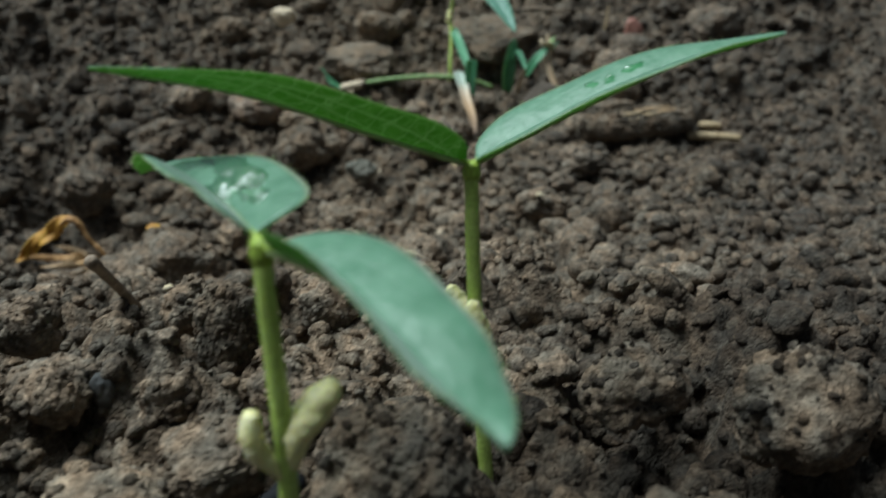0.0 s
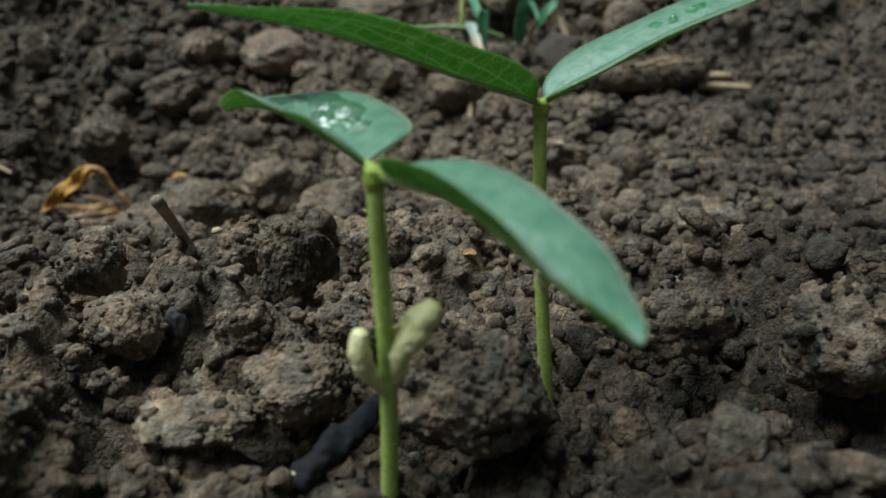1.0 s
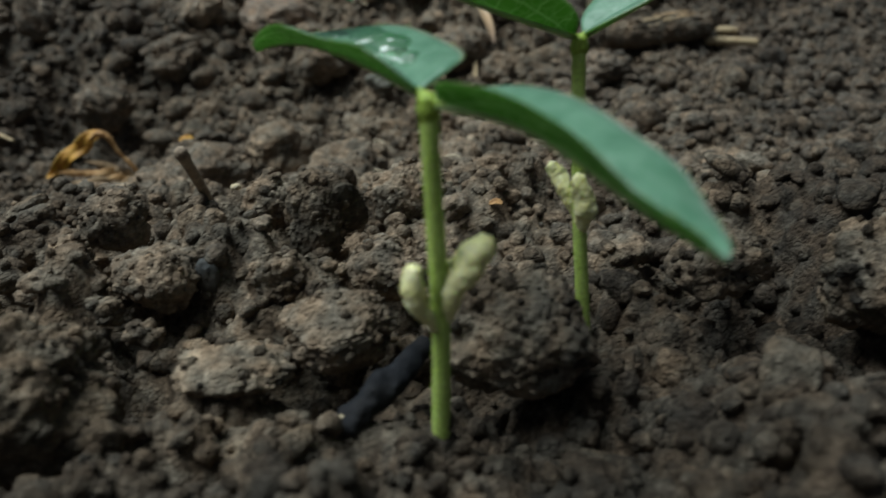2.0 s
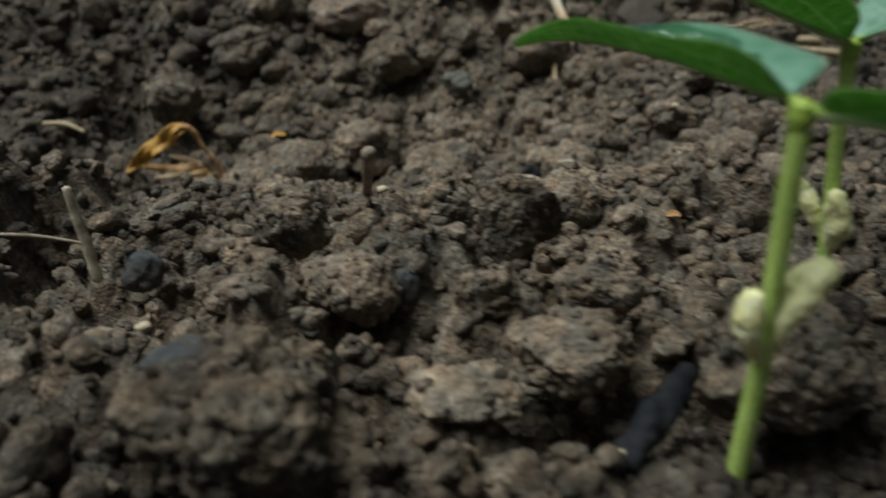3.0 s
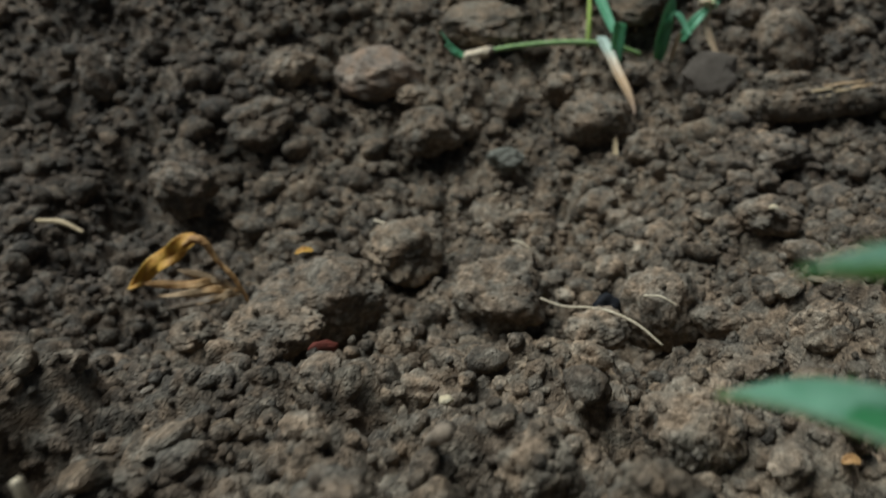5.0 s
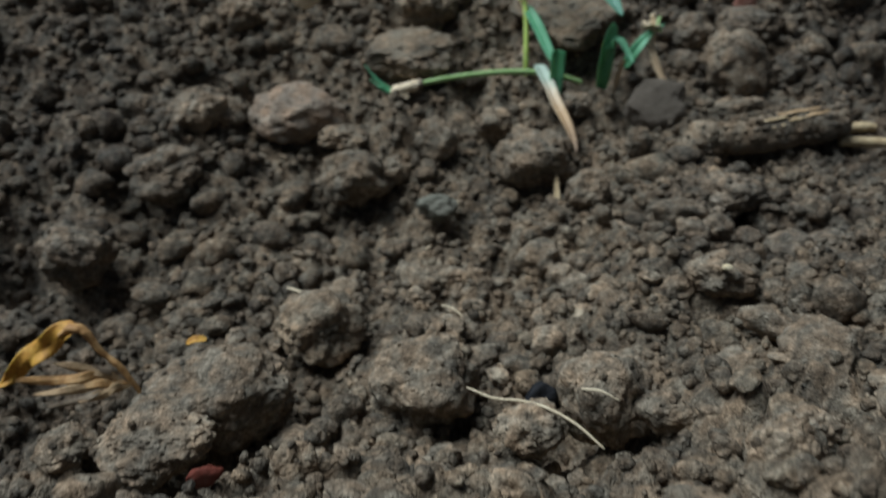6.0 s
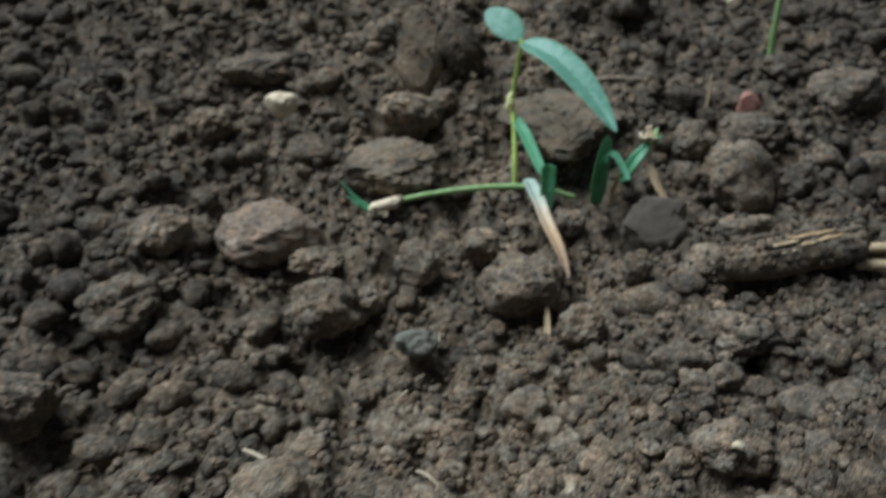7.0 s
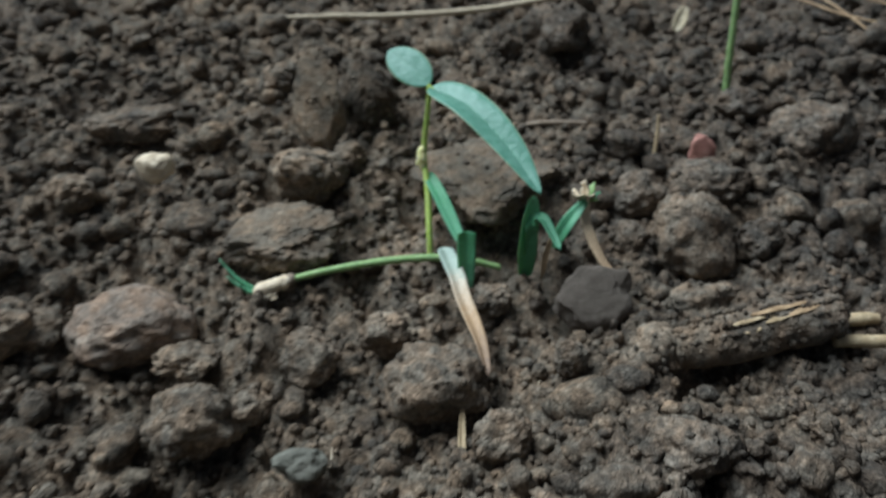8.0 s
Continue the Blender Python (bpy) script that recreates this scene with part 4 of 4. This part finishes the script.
stalk("twig", mm((-70.3, 178.0, -5.0), (-69.7, 168.0, 4.2), (-68.8, 157.5, 13.0), (-67.9, 147.1, 21.4)), (0.0010, 0.0011, 0.0011, 0.0014), M_TWIG, "short brown twig stuck upright in the mound", "twig")
stalk("straw", mm((-123.8, 148.2, 13.8), (-122.3, 148.0, 5.5), (-120.3, 147.0, -4.6)), (0.0008, 0.0011, 0.0011), M_ROOT, "short grey-brown straw standing in the soil", "straw")
stalk("straw", mm((-150.0, 151.0, 3.2), (-133.2, 150.0, 3.4), (-123.0, 150.0, 1.8)), (0.0003, 0.0004, 0.0003), M_TWIG, "thin pale straw lying on the soil", "straw")
stalk("root_hair", mm((-38.0, 271.5, -24.0), (-32.0, 266.0, -23.8), (-26.0, 261.0, -21.6), (-20.5, 255.0, -20.0), (-15.0, 249.0, -20.6), (-9.8, 243.5, -23.5)), (0.00026, 0.00036, 0.00038, 0.00036, 0.00026), M_ROOT, "thin pale root lying across clods", "root", 0.2, 40, 6, "root hairs")
stalk("root_hair", mm((-13.0, 254.0, -14.4), (-9.5, 251.0, -13.2), (-5.6, 249.0, -14.6)), (0.0003, 0.0004, 0.0002), M_ROOT, "short pale root on a clod", "root", 0.2, 20, 6, "root hairs")
stalk("root_hair", mm((-41.0, 327.0, -29.5), (-38.0, 323.5, -28.8), (-34.2, 319.0, -30.2)), (0.0003, 0.0004, 0.0002), M_ROOT, "short pale root curl", "root", 0.2, 20, 6, "root hairs")
stalk("root_hair", mm((-86.0, 257.0, -28.0), (-84.5, 250.0, -25.5), (-82.5, 244.5, -28.0)), (0.0004, 0.0004, 0.0003), M_ROOT, "short pale root curl", "root", 0.2, 20, 6, "root hairs")
stalk("straw", mm((-90.2, 335.0, -24.6), (-85.0, 331.5, -25.0), (-79.4, 328.0, -26.2)), (0.0005, 0.0006, 0.0004), M_ROOT, "thin pale straw on a clod", "straw", 0.1, 16, 6)
stalk("straw", mm((-216.7, 345.4, -28.2), (-205.7, 341.3, -27.2), (-196.0, 336.0, -29.0)), (0.0008, 0.0012, 0.0006), M_STRAW, "grey straw lying in the furrow", "straw")
stalk("straw", mm((-51.5, 558.0, 96.0), (-24.0, 558.5, 95.0), (1.4, 560.0, 93.8), (39.7, 560.0, 94.3), (73.2, 560.0, 97.8), (108.0, 562.0, 102.0)), (0.0009, 0.0014, 0.0014, 0.0014, 0.0013, 0.0010), M_ROOT, "long pale dry straw lying on the bank", "straw", 0.15, 50)
stalk("straw", mm((39.3, 490.5, 52.9), (54.3, 488.5, 53.9), (69.3, 487.5, 52.9)), (0.0008, 0.0010, 0.0008), M_TWIG, "thin grey straw half sunk in the bank", "straw")
stalk("straw", mm((91.9, 477.0, 38.0), (93.6, 478.0, 47.6), (94.3, 478.5, 55.6)), (0.0008, 0.0008, 0.0006), M_STRAW, "short straw standing in the bank", "straw")
stalk("green_stem", mm((133.0, 508.6, 57.0), (133.0, 508.0, 66.0), (133.5, 506.0, 84.0), (134.2, 504.0, 105.0), (135.0, 500.0, 130.0)), (0.0015, 0.0015, 0.0014, 0.0014, 0.0012), M_STALK, "bare green stem rising from the bank", "plant stem")
blade("husk", mm((130.3, 548.5, 90.9), (126.3, 544.5, 85.9), (122.8, 541.5, 80.9)), 0.0032, (0, -0.9, 0.5), M_PALE, "pale dry seed husk", "husk", blunt=0.5, sharp=0.4)
for k, pts in enumerate((((188, 560, 96), (193, 545, 90), (200, 528, 80), (204, 515, 72)), ((176, 562, 94), (186, 550, 90), (196, 535, 84), (215, 520, 78)), ((205, 560, 96), (214, 548, 90), (226, 536, 84)))):
    stalk("root", mm(*pts), (0.0006, 0.0007, 0.0004), M_WITHER, "thin reddish-brown dry root hanging over the bank", "root", 0.2, 24, 6, "dry roots")
stalk("root", mm((112, 556, 95.0), (122, 552, 95.5), (134, 552, 94.0)), (0.0006, 0.0008, 0.0004), M_STRAW, "thin tangled dry root", "root", 0.2, 20, 6, "dry roots")

# ---- small fibres and scraps on the soil ----
for x, y, turn, long, mat in ((-42.4, 362.0, 0.9, 6.5, M_CREAM), (-8.6, 348.5, 1.2, 4.0, M_ROOT), (30.0, 398.3, 2.2, 4.5, M_ROOT), (-30.8, 385.7, 1.4, 4.0, M_CREAM), (62.6, 362.0, 0.3, 3.0, M_ROOT), (-60.0, 118.0, 0.5, 3.5, M_ROOT), (-41.0, 119.0, 1.3, 3.0, M_CREAM)):
    x, y, long = x * 0.001, y * 0.001, long * 0.001
    dx, dy = math.cos(turn) * long / 2, math.sin(turn) * long / 2
    ends = [(x + k * dx, y + k * dy, max(float(soil_at(x + k * dx, y + k * dy)[0]), float(soil_at(x, y)[0])) + 0.0012) for k in (-1, 0, 1)]
    stalk("plant_fibre", ends, (0.0003, 0.0004, 0.0002), mat, "short pale plant fibre lying on the soil", "plant fibre", 0.15, 14, 6, "fibres on the soil")
for x, y in ((-0.1605, 0.1855), (-0.0043, 0.1637)):
    z = float(soil_at(x, y)[0]) + 0.0022
    blade("leaf_scrap", [(x - 0.0015, y, z - 0.0008), (x, y + 0.0004, z - 0.0004), (x + 0.0015, y, z - 0.0008)], 0.0009, (0, -0.5, 0.9), M_TANNED, "orange-brown scrap of dry leaf on the soil", "leaf scrap", blunt=0.5, sharp=0.4)

# ---- the buried stalk ----
log = thing("rotten_stalk", (0.1, 0.4, 0.0), "thick rotten stalk crusted with soil, its bark peeling", "rotten stalk")
part("stalk", tube(mm((70.3, 395.0, 1.2), (84.3, 397.0, 1.8), (100.3, 399.0, 3.0), (112.3, 400.5, 4.4), (122.3, 401.5, 5.6)), (0.0062, 0.0076, 0.0082, 0.0086, 0.0080), 110, 44, 0.95, 0.15, 31), M_BARK, log, "soil-crusted round stalk")
# solid plug: the dark inside of the hollow is only its colour
part("hollow_end", tube(mm((119.5, 400.8, 5.2), (123.0, 400.2, 5.0), (126.0, 399.6, 4.8)), (0.0050, 0.0058, 0.0030), 30, 20, 0.9, 0.3, 15), M_DIM, log, "rotten end, its hollow put in as dark colour")
for k, (x, y, z, long, half) in enumerate(((87, 392.2, 8.2, 15, 0.0008), (93, 393.8, 10.2, 19, 0.0009), (90, 391.6, 6.0, 9, 0.0018), (102, 392.8, 9.2, 13, 0.0010), (97, 392.0, 8.2, 12, 0.0009))):
    part("bark_strip", Leaf(mm((x, y, z), (x + long * 0.5, y + 0.9, z + 1.1), (x + long, y + 2.2, z + 1.7)), half, (0, -0.6, 0.8), (-14, 12), wave=0.4, blunt=0.3, sharp=0.4, seed=k * 3).shape(0.0004, 26, 6), [M_WITHER if k % 2 else M_STRAW] * 2, log, "peeling straw-coloured bark")
SKINS.append((np.array(tube(mm((70.3, 395.0, 1.2), (84.3, 397.0, 1.8), (100.3, 399.0, 3.0), (112.3, 400.5, 4.4), (122.3, 401.5, 5.6)), (0.0062, 0.0076, 0.0082, 0.0086, 0.0080), 40, 16)[0]), 0.016, log))
stalk("straw", mm((122.3, 398.1, -2.8), (131.3, 396.2, -2.8), (146.3, 393.6, -3.3)), (0.0020, 0.0021, 0.0019), M_STRAW, "thick yellow straw end beside the rotten stalk", "straw", 0.08)
stalk("straw", mm((129.3, 404.3, 0.7), (134.3, 403.8, 1.1), (139.3, 403.8, 0.7)), (0.0020, 0.0022, 0.0016), M_STRAW, "short thick yellow straw stub", "straw", 0.12)

# ---- clods that stand out ----
clod(-0.0355, 0.1106, 0.0000, 0.0191, 0.0118, level=6, label="pale-topped clod of soil beside the seedling stem")
clod(-0.0068, 0.1033, 0.0023, 0.0240, 0.0188, level=6, label="large rough clod of soil beside the seedling stem")
clod(-0.0400, 0.1440, 0.0062, 0.0158, 0.0190, level=6, deep=0.85, knobby=0.9, mat=M_DIM, label="dark upright block of crumbly soil")
clod(-0.0275, 0.1302, 0.0015, 0.0147, 0.0115)
clod(-0.0701, 0.1299, 0.0019, 0.0185, 0.0103)
clod(0.0608, 0.1185, 0.0033, 0.0226, 0.0199)
clod(0.0354, 0.1328, 0.0012, 0.0201, 0.0141)
clod(-0.0810, 0.0930, -0.0010, 0.0330, 0.0225, level=6, mat=M_DIM, label="large dark clod of soil with small stones stuck to it")
clod(-0.0832, 0.1474, 0.0066, 0.0134, 0.0124)
clod(-0.0534, 0.1590, 0.0050, 0.0125, 0.0115)
clod(-0.0474, 0.1254, 0.0023, 0.0105, 0.0105)
clod(-0.0680, 0.1259, 0.0028, 0.0117, 0.0109)
clod(-0.0901, 0.1398, 0.0028, 0.0074, 0.0074)
clod(-0.0762, 0.1192, 0.0007, 0.0050, 0.0050)
clod(-0.0257, 0.1714, 0.0023, 0.0147, 0.0125)
clod(-0.0678, 0.1122, -0.0003, 0.0061, 0.0047)
clod(-0.0514, 0.1045, -0.0028, 0.0180, 0.0076)
clod(-0.1041, 0.2829, -0.0305, 0.0400, 0.0240, level=6, knobby=0.7, label="large smooth-crusted clod beside the yellowed leaf")
clod(-0.0790, 0.3163, -0.0301, 0.0283, 0.0199)
clod(-0.0482, 0.2790, -0.0295, 0.0290, 0.0215)
clod(-0.0243, 0.2558, -0.0276, 0.0173, 0.0116)
clod(-0.0050, 0.2605, -0.0235, 0.0225, 0.0215)
clod(0.0062, 0.2534, -0.0220, 0.0128, 0.0086)
clod(-0.0232, 0.1787, -0.0003, 0.0208, 0.0138)
clod(-0.0697, 0.3972, -0.0111, 0.0293, 0.0205)
clod(0.0385, 0.3021, -0.0118, 0.0196, 0.0111)
clod(0.0146, 0.2129, -0.0034, 0.0145, 0.0123)
clod(-0.0074, 0.1975, -0.0030, 0.0151, 0.0091)
clod(0.0000, 0.3985, -0.0070, 0.0310, 0.0215)
clod(-0.1333, 0.4264, 0.0095, 0.0265, 0.0205)
clod(-0.2140, 0.4209, 0.0091, 0.0191, 0.0227)
clod(-0.1371, 0.2655, -0.0314, 0.0151, 0.0090)
clod(-0.1663, 0.3641, -0.0240, 0.0273, 0.0210)
clod(0.0253, 0.2262, -0.0075, 0.0133, 0.0085)
clod(-0.0791, 0.2456, -0.0251, 0.0110, 0.0097)
clod(-0.1421, 0.4005, -0.0083, 0.0297, 0.0206)
clod(0.0945, 0.4395, 0.0165, 0.0320, 0.0300)
clod(0.1067, 0.4613, 0.0304, 0.0284, 0.0179)
clod(0.0791, 0.4559, 0.0303, 0.0187, 0.0168)
clod(0.0723, 0.4398, 0.0199, 0.0125, 0.0118)
clod(-0.0459, 0.4545, 0.0257, 0.0385, 0.0250, level=6, mat=M_SLAB, knobby=0.9, cleft=(0.05, -0.5, 0.85, 0.22), label="flat-topped pale block of packed soil")
clod(-0.0364, 0.4753, 0.0411, 0.0280, 0.0190)
clod(0.0290, 0.4690, 0.0340, 0.0560, 0.0320, level=6, mat=M_SLAB, knobby=0.9, cleft=(-0.15, -0.55, 0.8, 0.2), label="broad pale clod of packed soil in the bank")
clod(-0.1202, 0.4762, 0.0420, 0.0188, 0.0129)
clod(-0.1042, 0.5094, 0.0597, 0.0333, 0.0128)
clod(-0.0471, 0.5201, 0.0711, 0.0213, 0.0146)
clod(0.0699, 0.5402, 0.0831, 0.0287, 0.0203)
clod(0.1155, 0.4356, 0.0173, 0.0170, 0.0141)
clod(0.0217, 0.4248, 0.0093, 0.0129, 0.0093)
clod(-0.0544, 0.3993, -0.0093, 0.0138, 0.0106)
clod(0.0166, 0.3749, -0.0117, 0.0158, 0.0158)
clod(0.0403, 0.3951, -0.0001, 0.0101, 0.0118)
clod(-0.1229, 0.4292, 0.0091, 0.0191, 0.0122)
clod(0.1564, 0.4804, 0.0432, 0.0329, 0.0210)
clod(0.1329, 0.4943, 0.0537, 0.0219, 0.0131)
clod(-0.0746, 0.4173, 0.0003, 0.0187, 0.0102)
clod(-0.0363, 0.4120, -0.0008, 0.0186, 0.0152)
clod(0.0875, 0.4160, 0.0050, 0.0227, 0.0122)
clod(0.0680, 0.3971, -0.0001, 0.0180, 0.0131)
clod(-0.0135, 0.4158, 0.0028, 0.0155, 0.0138)
clod(0.0624, 0.3560, -0.0084, 0.0232, 0.0150)
clod(-0.0213, 0.4821, 0.0469, 0.0124, 0.0104)
blade("leaf_scrap", mm((-111.0, 288.5, -16.9), (-108.5, 288.5, -15.8), (-105.5, 289.0, -16.2)), 0.0012, (0, -0.5, 0.9), M_YELLOW, "yellow scrap of leaf on a clod", "leaf scrap", blunt=0.5, sharp=0.4)
clod(-0.1142, 0.2620, -0.0300, 0.0290, 0.0150, 6, label="wide low clod with a red chip on it")

# ---- middling clods strewn over the bed ----
# kept free of them: x, y, radius in millimetres
FREE = np.array([(-19, 85, 11), (7, 119.5, 10), (5, 456, 16), (30, 432, 24), (-149, 294, 24), (-97, 240, 14), (-69, 162, 10), (-69, 150, 9), (-122, 148, 8), (-27, 94, 11), (-18, 72, 10), (-25, 257, 14), (-9, 251, 7), (6, 383, 11), (-39, 380, 12), (-42, 362, 7), (-48, 434, 20), (-20, 436, 16), (12, 412, 16), (53, 418, 17)]) * 0.001
FREE = np.vstack([FREE, np.array([(-93, 430, 22), (62, 432, 12), (-90, 477, 10), (107, 469, 11), (80, 396, 16), (100, 397, 18), (120, 398, 18), (140, 396, 12), (94, 483, 9), (54, 488, 13), (133, 507, 9), (-13, 500, 18), (-30, 493, 16), (-85, 331, 8), (-89, 97, 8), (-20, 264, 8), (-84, 250, 7), (-80, 290, 12), (-16, 274, 8), (27, 446, 12)]) * 0.001])
rng = np.random.default_rng(77)
kinds, dim_kinds, coarse = [], [], []
for k in range(14):
    v, f = clod_shape(4, 500 + k, 1.0)
    kinds.append(big_mesh("soil_clod", v, f, M_CLOD))
    dim_kinds.append(big_mesh("soil_clod", v, f, M_DIM))
    coarse.append(clod_shape(3, 500 + k, 1.0))
many = 9000
ys = 0.06 + 0.56 * rng.uniform(0, 1, many)
xs = (0.09 + 0.36 * ys) * rng.uniform(-1, 1, many) - 0.022 - 0.05 * ys
coarser = 1 / (1 + np.exp(-(ys - 0.235) / 0.02))  # fine tilth on the mound, coarser soil in the furrow and on the bank
rs = (0.0015 + 0.0009 * coarser) + (0.0028 + 0.0032 * coarser) * rng.uniform(0, 1, many) ** 2.3
fits = (np.hypot(FREE[:, None, 0] - xs, FREE[:, None, 1] - ys) > FREE[:, None, 2] + rs * 0.6).all(0)
placed = np.array(STANDING)
verts, tris, base, single = [], [], 0, 0
zs = soil_at(xs, ys)
for k in np.nonzero(fits)[0]:
    x, y, r = xs[k], ys[k], rs[k]
    if (np.hypot(placed[:, 0] - x, placed[:, 1] - y) < (placed[:, 2] + r) * 0.78).any():
        continue
    placed = np.vstack([placed, (x, y, r)])
    turn = Euler((rng.uniform(-0.4, 0.4), rng.uniform(-0.4, 0.4), rng.uniform(0, 6.283)))
    stretch = np.array((rng.uniform(0.85, 1.4), rng.uniform(0.75, 1.1), rng.uniform(0.55, 0.95)))
    at = (x, y, zs[k] + r * rng.uniform(0.0, 0.45))
    if single < 300 and r > 0.0021 and y < 0.36 and abs(x + 0.04) < 0.13:
        single += 1
        # clods on the shade-painted near ground take the darker soil copy
        dim = y - 0.72 * min(max(x + 0.03, 0.0), 0.1) < 0.106
        ob = new("soil_clod", (dim_kinds if dim else kinds)[k % 14])
        ob.matrix_world = Matrix.LocRotScale(at, turn, Vector(r * stretch))
        tagged(ob, "small brown clod of soil, dimmed in its colour" if dim else "small rough brown clod of soil", "soil clod", "small clods of soil")
    else:
        v, f = coarse[k % 14]
        verts.append((v * r * stretch) @ np.array(turn.to_matrix()).T + at)
        tris.append(f + base)
        base += len(v)
strewn = new("small_clods", big_mesh("small_clods", np.vstack(verts), np.vstack(tris), M_CRUMB))
tagged(strewn, "small rough brown clods strewn over the soil", "soil clods", kind="stuff")


# ---- crumbs that cling to the larger clods ----
rng = np.random.default_rng(41)
shapes = [clod_shape(2, 900 + k, 1.1) for k in range(10)]
for skin, size, owner in SKINS:
    upper = skin[skin[:, 2] > skin[:, 2].mean() - 0.15 * np.ptp(skin[:, 2])]
    verts, tris, base = [], [], 0
    for k in range(int((30 + size * 160000) * (1.0 if upper[0, 1] < 0.2 else 0.22))):
        p = upper[rng.integers(len(upper))]
        r = 0.00035 * (0.0013 / 0.00035) ** (rng.uniform(0, 1) ** 1.5)
        v, f = shapes[k % 10]
        q = np.array(Euler(rng.uniform(0, 6.283, 3)).to_matrix())
        verts.append((v * r * rng.uniform(0.7, 1.25, 3)) @ q.T + p - np.array(owner.location))
        tris.append(f + base)
        base += len(v)
    cling = new("crumb_crust", big_mesh("crumb_crust", np.vstack(verts), np.vstack(tris), M_CRUMB))
    cling.parent = owner
    tagged(cling, "small crumbs clinging to the surface")
